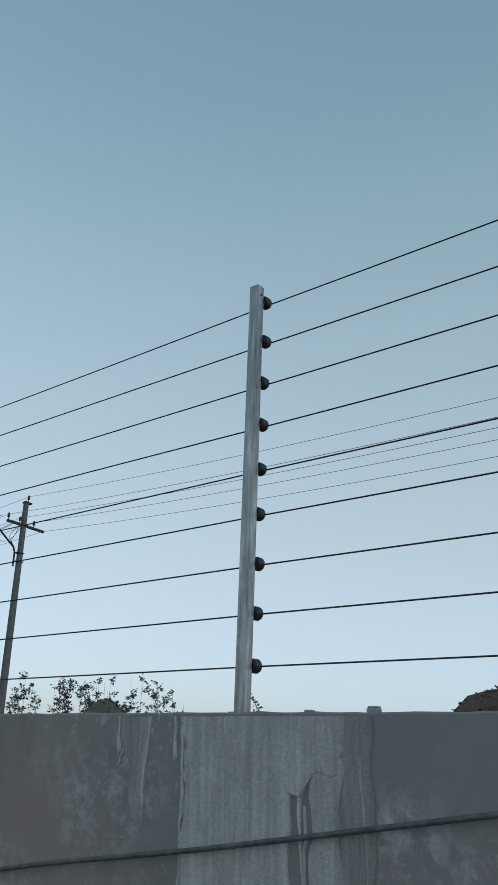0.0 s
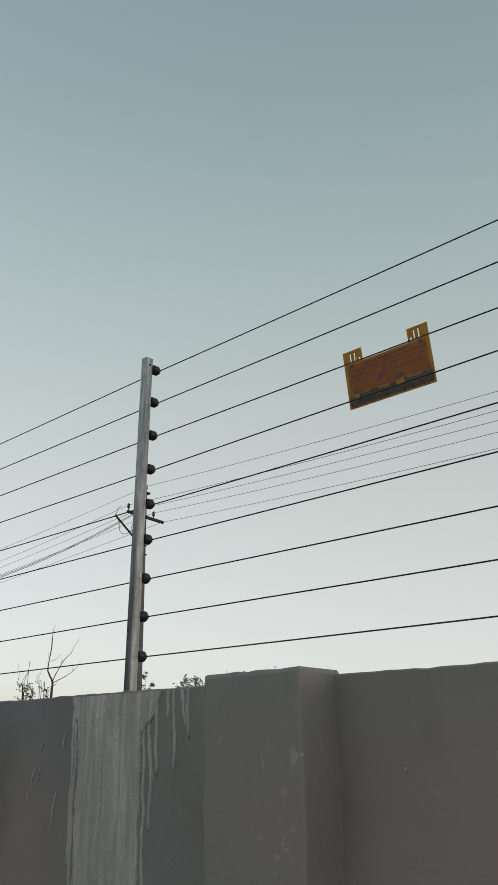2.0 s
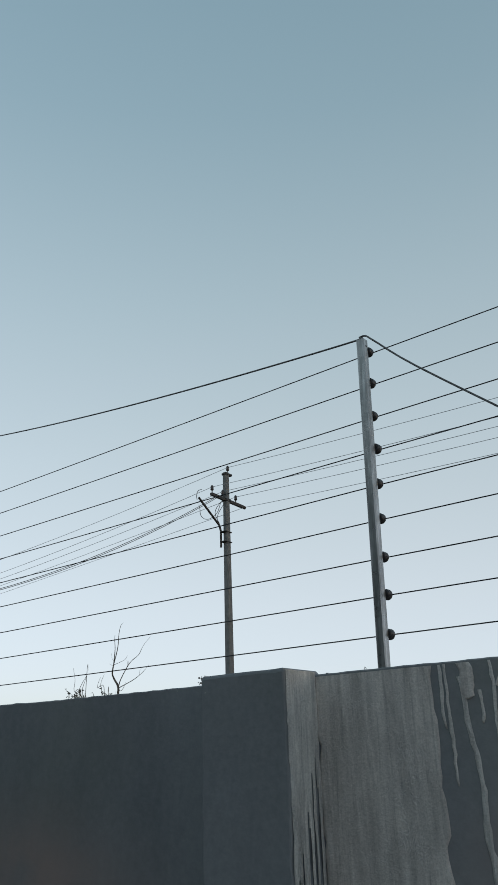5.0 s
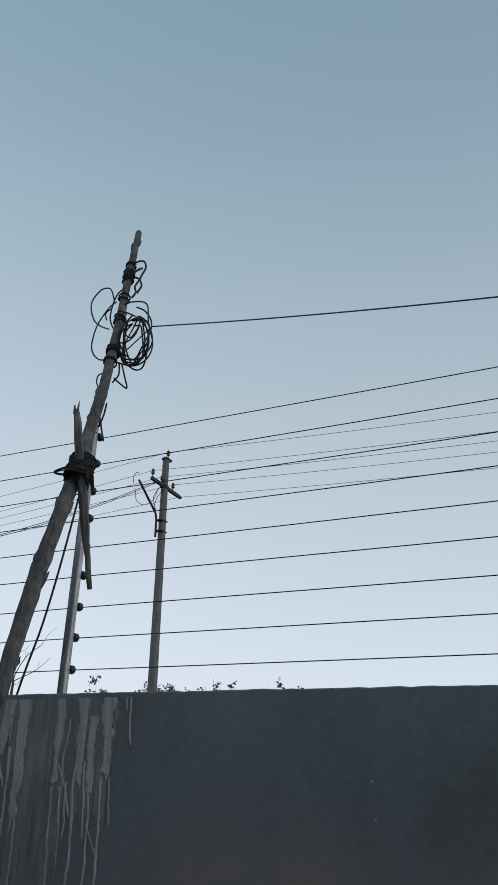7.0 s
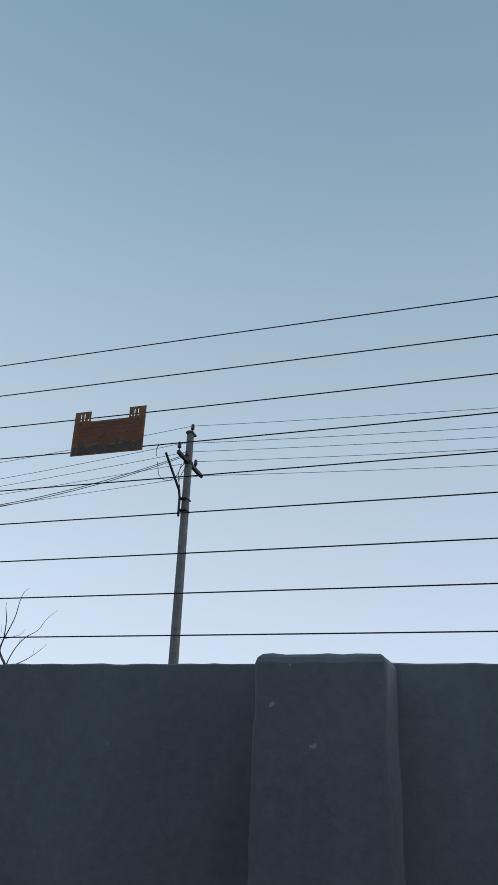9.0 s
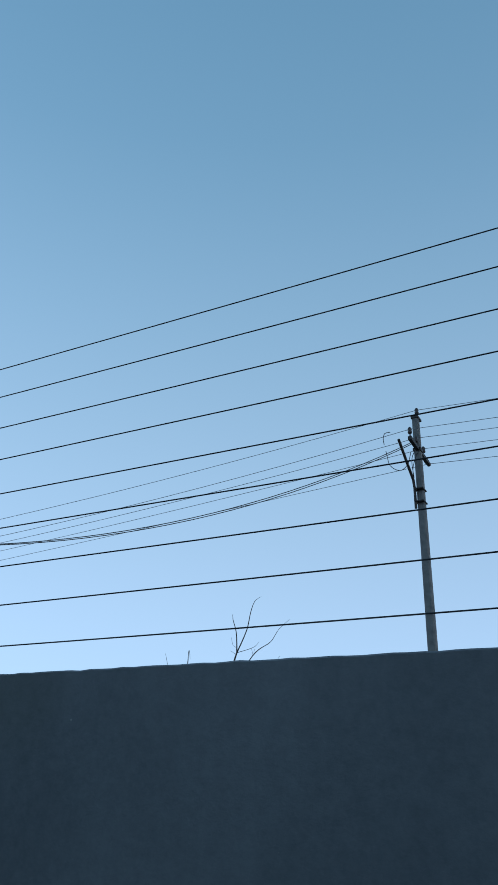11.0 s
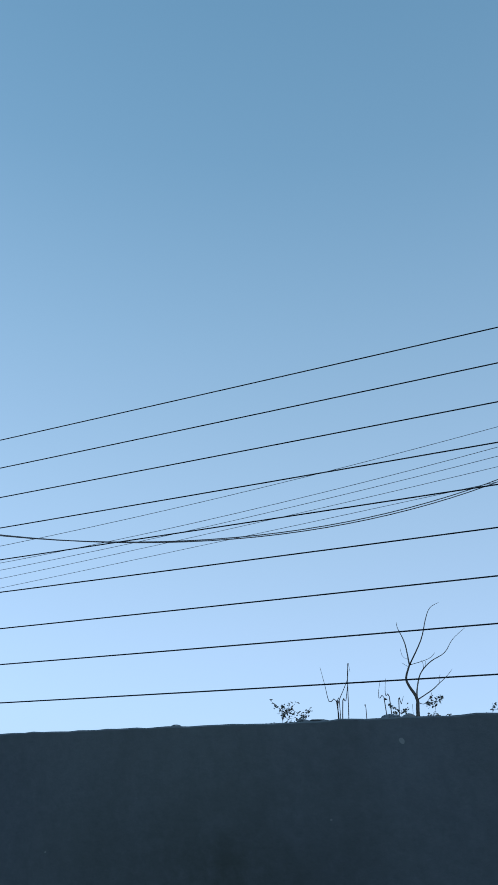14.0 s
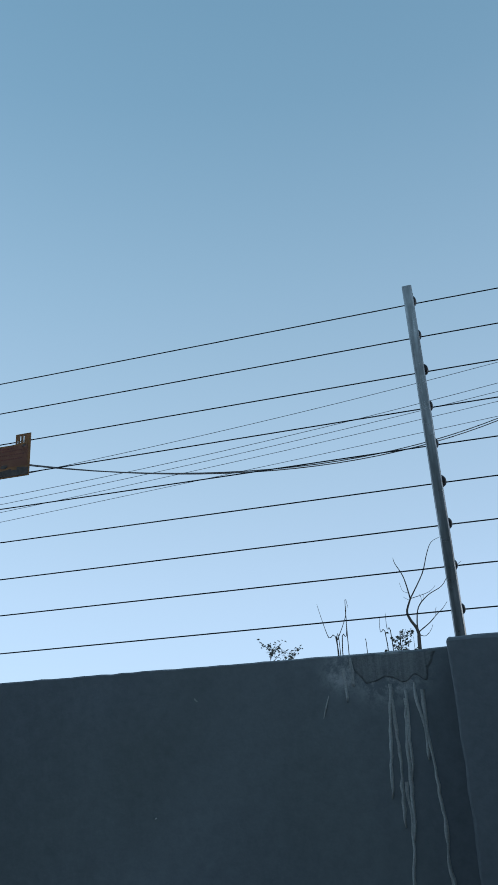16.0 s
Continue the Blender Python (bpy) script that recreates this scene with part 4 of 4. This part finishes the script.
    for z, turns, spread, rr in ((2.25, 4, 0.022, 0.006), (2.19, 3, 0.018, 0.006), (2.33, 2, 0.012, 0.005), (1.62, 4, 0.026, 0.006), (1.55, 2, 0.02, 0.005), (1.88, 3, 0.03, 0.005), (2.04, 2, 0.02, 0.005)):
        k = min(range(len(line)), key=lambda i: abs(line[i].z - (z + LIFT - owner.location.z)))
        d = (line[min(k + 1, n - 1)] - line[k - 1]).normalized()
        u = d.orthogonal().normalized()
        w = d.cross(u)
        loop = []
        for i in range(turns * 14):
            ang = i * 2 * math.pi / 14
            r = radii[k] * 1.08 + rr * 0.6 + 0.005 * rng.random()
            loop.append(line[k] + (u * math.cos(ang) + w * math.sin(ang)) * r + d * (spread * math.sin(i * 0.19 + z * 9) + 0.006 * noise.noise((i * 0.5, z, 0))))
        q = bmesh.new()
        tube(q, loop, [rr * (0.9 + 0.35 * noise.noise((i * 0.4, z * 5, 2))) for i in range(len(loop))], 6, True, 0.2)
        part("tie", q, ROPE, owner, smooth=True)
    # short tails
    coil([(-11.545, 0.2, 1.55), (-11.52, 0.2, 1.47), (-11.50, 0.2, 1.40), (-11.53, 0.19, 1.42), (-11.57, 0.18, 1.46)], 0.0045)
    coil([(-11.56, 0.2, 1.55), (-11.55, 0.19, 1.48), (-11.57, 0.17, 1.43)], 0.0045)
    coil([(-11.50, 0.0, 1.10), (-11.475, 0.0, 1.16), (-11.465, 0.0, 1.22)], 0.0045)
    coil([(-11.49, 0.0, 1.13), (-11.47, -0.01, 1.07), (-11.455, -0.01, 1.02)], 0.0045)
    # white binding wire
    q = bmesh.new()
    k = min(range(len(line)), key=lambda i: abs(line[i].z - (1.12 + LIFT - owner.location.z)))
    lathe(q, line[k], line[k + 1] - line[k - 1], [(0, 0.028), (0.002, 0.033), (0.008, 0.033), (0.01, 0.028)], 14)
    part("binding_wire", q, GREYCABLE, owner, "pale binding wire", True)
    tagged(owner, "crooked weathered wooden pole leaning over the wall with coiled black cable", "pole")


make_wood_pole()


def make_cable(name, points, r, mat, label, steps=6, knots=()):
    bm = bmesh.new()
    line = curve(points, steps)
    tube(bm, line, r, 7)
    ob = link(name, bm, mat, None, True)
    tagged(ob, label, "cable")
    return ob


P2_TOP = at(-7.508, POST_Y, 1.084)
GUY = at(-5.3, -0.38, -0.92)
KNOT = P2_TOP.lerp(GUY, 0.823) - Vector((0, 0, 0.0105))
drop = make_cable("service_cable", [at(-11.62, 0.24, 1.60), at(-11.52, 0.255, 1.69), at(-11.43, 0.276, 1.778)] + hang(at(-11.40, 0.274, 1.777), P2_TOP + Vector((-0.03, 0, 0.003)), 0.052, 10)
           + [P2_TOP + Vector((-0.012, 0, 0.010)), P2_TOP + Vector((0.014, 0, 0.008)), P2_TOP + Vector((0.05, -0.006, -0.028))]
           + [P2_TOP.lerp(GUY, s) - Vector((0, 0, 0.07 * s * (1 - s))) for s in (0.1, 0.3, 0.5, 0.7, 0.855, 1.0, 1.2)] + [at(-4.2, -0.56, -1.94)],
           0.0036, GREYCABLE, "dark grey service cable slung from pole over post to ground", 4)
tail = bmesh.new()
tube(tail, curve([KNOT, at(-5.694, -0.33, -0.628), at(-5.738, -0.33, -0.687), at(-5.795, -0.335, -0.74), at(-5.93, -0.35, -0.95), at(-6.05, -0.38, -1.94)], 6), 0.0042, 7)
part("cable_tail", tail, DRIP_MAT, drop, "cement-whitened tail of the cable", True)
tail = bmesh.new()
tube(tail, curve([KNOT, at(-5.874, -0.33, -0.649), at(-6.14, -0.33, -0.724), at(-6.344, -0.33, -0.78), at(-6.7, -0.33, -0.93), at(-7.0, -0.33, -1.94)], 6), 0.003, 6)
part("cable_tail", tail, GREYCABLE, drop, smooth=True)
make_cable("black_drop_cable", [at(-11.66, 0.27, 1.80), at(-11.674, 0.29, 1.756), at(-11.711, 0.30, 1.57), at(-11.734, 0.30, 1.364), at(-11.785, 0.30, 1.02), at(-11.865, 0.30, 0.60), at(-11.945, 0.30, 0.26), at(-12.047, 0.30, -0.055), at(-12.25, 0.3, -0.8), at(-12.4, 0.3, -1.94)],
           0.0055, CABLE, "thin black cable dropping behind the wall from the pole")
make_cable("cable_spur", [at(-11.735, 0.30, 1.37), at(-11.66, 0.25, 1.40), at(-11.585, 0.15, 1.42)], 0.004, CABLE, "short black tie between cable and wooden pole")
make_cable("cable_hook", [at(-11.712, 0.30, 1.58), at(-11.76, 0.30, 1.575), at(-11.77, 0.30, 1.53), at(-11.735, 0.30, 1.47)], 0.004, CABLE, "short bent end of black cable")
make_cable("wall_cable", [at(2.6, -0.16, -0.03), at(1.6, -0.15, -0.13), at(0.629, -0.14, -0.289), at(0.25, -0.14, -0.352), at(-0.118, -0.14, -0.412), at(-0.764, -0.14, -0.511), at(-1.5, -0.15, -0.66), at(-2.2, -0.3, -0.95), at(-2.8, -0.5, -1.5), at(-3.1, -0.6, -1.94)],
           0.006, GREYCABLE, "grey-black cable slung along the wall face")

# ---- utility pole ----
UP = Vector((-19.47, 13.39, 0))


def make_utility_pole():
    owner = empty("utility_pole", UP)
    top = 7.02 + LIFT
    bm = bmesh.new()
    rings = []
    for z in (0, 3, 6, top):
        w, d = 0.098 - 0.03 * z / top, 0.112 - 0.035 * z / top
        c = 0.025
        rings.append([bm.verts.new((x, y, z)) for x, y in ((-w + c, -d), (w - c, -d), (w, -d + c), (w, d - c), (w - c, d), (-w + c, d), (-w, d - c), (-w, -d + c))])
    for a, b in zip(rings, rings[1:]):
        for k in range(8):
            bm.faces.new((a[k], a[(k + 1) % 8], b[(k + 1) % 8], b[k]))
    bm.faces.new(rings[-1])
    bmesh.ops.recalc_face_normals(bm, faces=bm.faces)
    part("shaft", bm, CONCRETE, owner, "tapered grey concrete shaft")
    rel = lambda x, y, z: Vector((x - UP.x, y - UP.y, z + LIFT))
    a, b = rel(-19.45, 12.73, 6.235), rel(-19.45, 14.09, 6.16)
    bm = bmesh.new()
    tube(bm, [a, b], 0.055, 4)
    part("crossarm", bm, DARKSTEEL, owner, "dark steel crossarm")
    bm = bmesh.new()
    box(bm, -0.088, 0.088, -0.098, 0.098, 6.16 + LIFT, 6.24 + LIFT, 0.01)
    part("clamp", bm, DARKSTEEL, owner)
    bm = bmesh.new()
    box(bm, -0.084, 0.084, -0.095, 0.19, 6.94 + LIFT, 7.0 + LIFT, 0.01)
    part("top_bracket", bm, DARKSTEEL, owner)

    def pin(place):
        bm = bmesh.new()
        lathe(bm, place, (0, 0, 1), [(0, 0.014), (0.07, 0.014), (0.075, 0.04), (0.11, 0.05), (0.13, 0.035), (0.15, 0.045), (0.19, 0.04), (0.22, 0.018)], 12)
        part("pin_insulator", bm, PORCELAIN, owner, smooth=True)
        return place + UP + Vector((0, 0, 0.17))

    heads = [pin(rel(-19.45, 13.45, 7.02))]
    for s in (0.0, 0.33, 0.74):
        heads.append(pin(a.lerp(b, s + 0.03) + Vector((0, 0, 0.04))))
    bm = bmesh.new()
    lathe(bm, b, b - a, [(0, 0.03), (0.04, 0.05), (0.09, 0.05), (0.12, 0.02)], 12)
    part("strain_insulator", bm, PORCELAIN, owner, smooth=True)
    heads.append(b + UP + Vector((0, 0.06, 0)))
    bm = bmesh.new()
    tube(bm, [rel(-19.59, 12.38, 6.08), rel(-19.56, 13.18, 5.46), rel(-19.56, 13.24, 5.3), rel(-19.56, 13.24, 4.85)], 0.03, 8)
    part("stay_pipe", bm, DARKSTEEL, owner, "bent dark pipe stay")
    for z in (5.28, 5.0):
        bm = bmesh.new()
        box(bm, -0.098, 0.098, -0.19, 0.105, z - 0.014 + LIFT, z + 0.014 + LIFT, 0.005)
        part("band", bm, DARKSTEEL, owner)
    for pts in ([(-19.60, 13.30, 6.16), (-19.66, 13.22, 5.86), (-19.74, 13.02, 5.66), (-19.84, 12.90, 5.64), (-19.96, 12.87, 5.76), (-20.0, 12.88, 5.94), (-20.02, 12.86, 6.08)], [(-20.03, 12.80, 6.2), (-20.04, 12.79, 6.34), (-20.01, 12.82, 6.47), (-19.9, 12.86, 6.5)],
                [(-19.47, 13.3, 6.1), (-19.5, 13.1, 5.8), (-19.52, 13.05, 5.6), (-19.55, 13.2, 5.45)], [(-19.47, 13.2, 6.15), (-19.5, 13.0, 5.9), (-19.5, 12.95, 5.7), (-19.53, 13.15, 5.5)]):
        bm = bmesh.new()
        tube(bm, curve([rel(*p) for p in pts], 6), 0.008, 6)
        part("jumper_wire", bm, CABLE, owner, smooth=True)
    tagged(owner, "grey concrete utility pole with steel crossarm behind the wall", "utility pole")
    return heads


heads = make_utility_pole()


def make_line(a, b, sag, r, mat, name, label, group):
    bm = bmesh.new()
    tube(bm, hang(a, b, sag, 40), r, 6)
    tagged(link(name, bm, mat, None, True), label, "power line", group)


FAR = [(at(-59.31, 6.21, 4.33), 1.29)] + [(at(-57.03, 9.05, 5.22).lerp(at(-59.5, 15.39, 4.28), q), 1.28 - 1.17 * q) for q in (0.0, 0.33, 0.74, 1.0)]
for h, (end, sag) in zip(heads, FAR):
    off = h - heads[0]
    make_line(h, Vector((20.2, 10.95 + off.y, 6.22 + LIFT + off.z * 0.84)), 0.57, 0.0062, ALU, "overhead_conductor", "thin grey bare overhead conductor", "overhead conductors")
    make_line(h, end, sag, 0.0062, ALU, "overhead_conductor", "thin grey bare overhead conductor", "overhead conductors")
for dz, s in ((0.02, 1.66), (-0.02, 1.70)):
    make_line(at(-19.5, 13.12, 6.28 + dz), at(-31.38, 3.08, 3.93 - dz * 2), s, 0.0085, GREYCABLE, "overhead_cable", "sagging black insulated overhead cable", "overhead cables")

# ---- growth and heaps behind the wall ----
def stem(bm, pts, r0, r1, steps=4):
    line = curve(pts, steps)
    n = len(line)
    tube(bm, line, [r0 + (r1 - r0) * i / (n - 1) for i in range(n)], 5)


def leaf(bm, place, size, rng):
    d = Vector((rng.uniform(-1, 1), rng.uniform(-1, 1), rng.uniform(-0.7, 0.5))).normalized()
    s = d.orthogonal().normalized()
    s.rotate(Matrix.Rotation(rng.uniform(0, 6.28), 3, d))
    fold = d.cross(s) * 0.12 * size
    v = [bm.verts.new(place), bm.verts.new(place + d * size * 0.5 + s * size * 0.26 + fold), bm.verts.new(place + d * size), bm.verts.new(place + d * size * 0.5 - s * size * 0.26 + fold)]
    bm.faces.new((v[0], v[1], v[2]))
    bm.faces.new((v[0], v[2], v[3]))


def make_bare_tree():
    owner = empty("bare_tree", (-23.66, 13.38, 0))
    put = lambda x, y, z: Vector((x, y, z + LIFT)) - owner.location
    bm = bmesh.new()
    stem(bm, [(0, 0, 0), put(-23.667, 13.38, 1.0), put(-23.654, 13.38, 1.493), put(-23.776, 13.33, 1.742), put(-23.816, 13.28, 1.902), put(-23.718, 13.23, 2.133)], 0.045, 0.017)
    part("trunk", bm, TWIG, owner, smooth=True)
    for pts, r in (([(-23.718, 13.23, 2.133), (-23.809, 13.35, 2.585), (-23.955, 13.45, 2.901), (-23.988, 13.49, 3.039)], 0.016),
                   ([(-23.718, 13.23, 2.133), (-23.419, 13.1, 2.575), (-23.274, 13.0, 2.94), (-23.155, 12.95, 3.148), (-22.955, 12.86, 3.216)], 0.015),
                   ([(-23.654, 13.38, 1.493), (-23.66, 13.45, 1.698), (-23.602, 13.6, 2.016), (-23.386, 13.61, 2.233), (-23.094, 13.62, 2.39), (-22.907, 13.63, 2.644), (-22.645, 13.64, 2.849)], 0.017),
                   ([(-23.654, 13.38, 1.493), (-23.432, 13.7, 1.698), (-23.303, 13.87, 1.849), (-23.152, 13.93, 1.987), (-23.044, 13.99, 2.127)], 0.013),
                   ([(-23.718, 13.23, 2.133), (-23.353, 13.3, 2.238), (-23.212, 13.3, 2.353)], 0.007), ([(-23.656, 13.38, 1.45), (-23.527, 13.38, 1.413), (-23.41, 13.38, 1.517), (-23.359, 13.38, 1.624)], 0.008),
                   ([(-23.55, 13.6, 2.07), (-23.53, 13.6, 2.17), (-23.56, 13.6, 2.27)], 0.005), ([(-23.50, 13.6, 2.12), (-23.48, 13.6, 2.25)], 0.004),
                   ([(-23.303, 13.87, 1.849), (-23.30, 13.87, 1.95), (-23.27, 13.87, 2.02)], 0.004), ([(-23.75, 13.27, 2.25), (-23.86, 13.3, 2.32), (-23.9, 13.3, 2.48)], 0.004), ([(-23.74, 13.23, 2.1), (-23.86, 13.2, 2.18)], 0.004)):
        bm = bmesh.new()
        stem(bm, [put(*q) for q in pts], r, 0.003)
        part("branch", bm, TWIG, owner, smooth=True)
    tagged(owner, "small leafless tree with thin upright branches behind the wall", "tree")


make_bare_tree()


def make_twigs(x, y, stems, label):
    owner = empty("bare_shrub", (x, y, 0))
    for pts in stems:
        bm = bmesh.new()
        foot = Vector((pts[0][0] - x, 0, 0))
        stem(bm, [foot] + [Vector((a - x, 0.08 * math.sin(b * 7), b + LIFT)) for a, b in pts], 0.014, 0.003)
        part("branch", bm, TWIG, owner, smooth=True)
    tagged(owner, label, "shrub", "bare shrubs behind the wall")


make_twigs(-25.25, 13.3, [[(-25.261, 1.269), (-25.414, 1.522), (-25.534, 1.859), (-25.621, 2.225)], [(-25.272, 1.269), (-25.236, 1.466), (-25.115, 1.742), (-25.054, 1.964), (-25.028, 2.133)],
                         [(-25.178, 1.269), (-25.059, 1.52), (-25.043, 1.852), (-25.053, 2.02)], [(-25.225, 1.269), (-25.247, 1.521)], [(-25.054, 1.964), (-24.99, 2.09)]],
           "leafless shrub of thin upright twigs behind the wall")
make_twigs(-24.25, 13.3, [[(-24.276, 1.289), (-24.376, 1.542), (-24.373, 1.85)], [(-24.175, 1.286), (-24.239, 1.592), (-24.256, 1.923)], [(-24.02, 1.281), (-23.946, 1.419), (-23.883, 1.557)], [(-24.692, 1.1), (-24.698, 1.422)]],
           "thin leafless shrub behind the wall")


def make_bush(x, y, w, base, top, seed, leaves, label, size=0.11):
    """Leafy shoots that show over the wall."""
    rng = random.Random(seed)
    owner = empty("bush", (x, y, 0))
    shoots = max(2, int(w * 4.5))
    crown = bmesh.new()
    wood = bmesh.new()
    for i in range(shoots):
        a = -w / 2 + w * (i + rng.uniform(0.2, 0.8)) / shoots
        hgt = (top - base) * (1 - 0.6 * abs(2 * a / w) ** 1.6) * rng.uniform(0.75, 1.03) + base
        foot = Vector((a * 0.4, rng.uniform(-0.2, 0.2), 0))
        tip = Vector((a + rng.uniform(-0.1, 0.1), rng.uniform(-0.3, 0.3), hgt + LIFT))
        mid = foot.lerp(tip, 0.6) + Vector((a * 0.25, 0, 0))
        line = curve([foot, mid, tip], 10)
        n = len(line)
        tube(wood, line, [0.013 - 0.010 * k / (n - 1) for k in range(n)], 5)
        sprigs = max(4, int(2.2 * leaves / shoots / 14))
        for _ in range(sprigs):
            q = line[rng.randint(int(n * 0.5), n - 1)]
            d = Vector((rng.uniform(-1, 1), rng.uniform(-1, 1), rng.uniform(-0.2, 1.0))).normalized()
            length = rng.uniform(0.14, 0.42)
            end = q + d * length
            tube(wood, [q, q.lerp(end, 0.5) + Vector((0, 0, 0.02)), end], [0.006, 0.004, 0.002], 4)
            for _ in range(14):
                p = q.lerp(end, rng.uniform(0.25, 1.05))
                leaf(crown, p + Vector((rng.gauss(0, 0.025), rng.gauss(0, 0.025), rng.gauss(0, 0.025))), size * rng.uniform(0.7, 1.35), rng)
    part("stems", wood, TWIG, owner, "thin brown twigs", kind="stuff")
    part("leaves", crown, LEAF, owner, "small dusty green leaves", kind="stuff")
    tagged(owner, label, "bush", "bushes behind the wall")


B = "dusty green bush with sparse leaves behind the wall"
for args in ((-24.5, 18.0, 1.5, 0.2, 1.95, 1, 520), (-21.4, 18.0, 1.9, 0.2, 1.8, 2, 900), (-18.9, 18.0, 1.1, 0.2, 1.2, 4, 260), (-17.2, 18.0, 2.0, 0.2, 1.5, 5, 420),
             (-23.1, 18.6, 0.7, 1.1, 1.95, 7, 120), (-21.8, 18.3, 0.4, 1.1, 1.78, 8, 60), (-20.4, 18.2, 1.0, 1.1, 2.0, 9, 130), (-26.78, 14.3, 0.6, 0.9, 1.72, 10, 360), (-23.88, 13.4, 0.4, 0.9, 1.5, 11, 70)):
    make_bush(*args, B, 0.07 if args[1] < 16 else 0.085)
make_bush(-19.82, 18.0, 0.3, 0.9, 1.7, 3, 50, "single thin leafy shoot behind the wall")
make_bush(-18.27, 18.0, 0.3, 0.9, 1.9, 12, 30, "single thin leafy shoot behind the wall")


def make_vine():
    owner = empty("creeper", (-11.2, 15.2, 0))
    rng = random.Random(6)
    line = curve([(0.0, 0, 0), (0.05, 0, 2.2), (-0.05, 0, 2.55), (-0.25, 0, 2.8), (-0.6, 0, 2.88)], 8)
    bm = bmesh.new()
    tube(bm, line, [0.02 - 0.016 * k / (len(line) - 1) for k in range(len(line))], 5)
    part("stem", bm, TWIG, owner)
    bm = bmesh.new()
    for _ in range(60):
        q = line[rng.randint(14, len(line) - 1)]
        leaf(bm, q + Vector((rng.gauss(0, 0.05), rng.gauss(0, 0.05), rng.gauss(0, 0.05))), rng.uniform(0.06, 0.12), rng)
    part("leaves", bm, LEAF, owner, "small dusty green leaves", kind="stuff")
    tagged(owner, "arching leafy creeper shoot behind the wall", "creeper")


make_vine()


def make_heap(x, y, w, height, seed, mat, label):
    """A rounded stack of straw with loose stalks."""
    rng = random.Random(seed)
    owner = empty("straw_stack", (x, y, 0))
    bm = bmesh.new()
    profile = [(0.0, 1.15), (0.45, 1.2), (0.7, 1.0), (0.84, 0.76), (0.93, 0.54), (0.975, 0.34), (1.0, 0.12)]
    lathe(bm, (0, 0, 0), (0, 0, 1), [(h * height, r * w) for h, r in profile], 28)
    for v in bm.verts:
        v.co += Vector((noise.noise(v.co * 2.1), noise.noise(v.co * 2.1 + Vector((9, 0, 0))), noise.noise(v.co * 2.3 + Vector((0, 9, 0))))) * 0.09
    part("mound", bm, mat, owner, smooth=True)
    bm = bmesh.new()
    for _ in range(420):
        a = rng.uniform(0, 6.28)
        h = rng.uniform(0.6, 1.0)
        r = float(np.interp(h, [q[0] for q in profile], [q[1] for q in profile])) * w
        q = Vector((math.cos(a) * r, math.sin(a) * r, h * height))
        leaf(bm, q, rng.uniform(0.1, 0.22), rng)
    part("loose_straw", bm, mat, owner, "loose straw stalks", kind="stuff")
    tagged(owner, label, "straw stack")


make_heap(-17.1, 15.4, 0.95, 2.80, 1, GREYSTRAW, "rounded grey-brown straw stack behind the wall")
make_heap(-4.6, 15.4, 1.7, 2.90, 2, STRAW, "rounded reddish-brown straw stack behind the wall")


def make_far_pillar(x, top, w):
    owner = empty("concrete_post", (x, 15.4, 0))
    bm = bmesh.new()
    box(bm, -w / 2, w / 2, -w / 2, w / 2, 0, top + LIFT - 0.05, 0.012)
    part("shaft", bm, PALECONCRETE, owner)
    bm = bmesh.new()
    box(bm, -w / 2 + 0.012, w / 2 - 0.004, -w / 2 + 0.012, w / 2 - 0.012, top + LIFT - 0.051, top + LIFT, 0.02)
    part("cap", bm, PALECONCRETE, owner, "rounded crumbling top")
    tagged(owner, "pale square concrete post with a worn top behind the wall", "post", "concrete posts behind the wall")


for x, top, w in ((-12.19, 0.50, 0.22), (-9.77, 0.53, 0.23), (-7.97, 0.60, 0.27)):
    make_far_pillar(x, top, w)
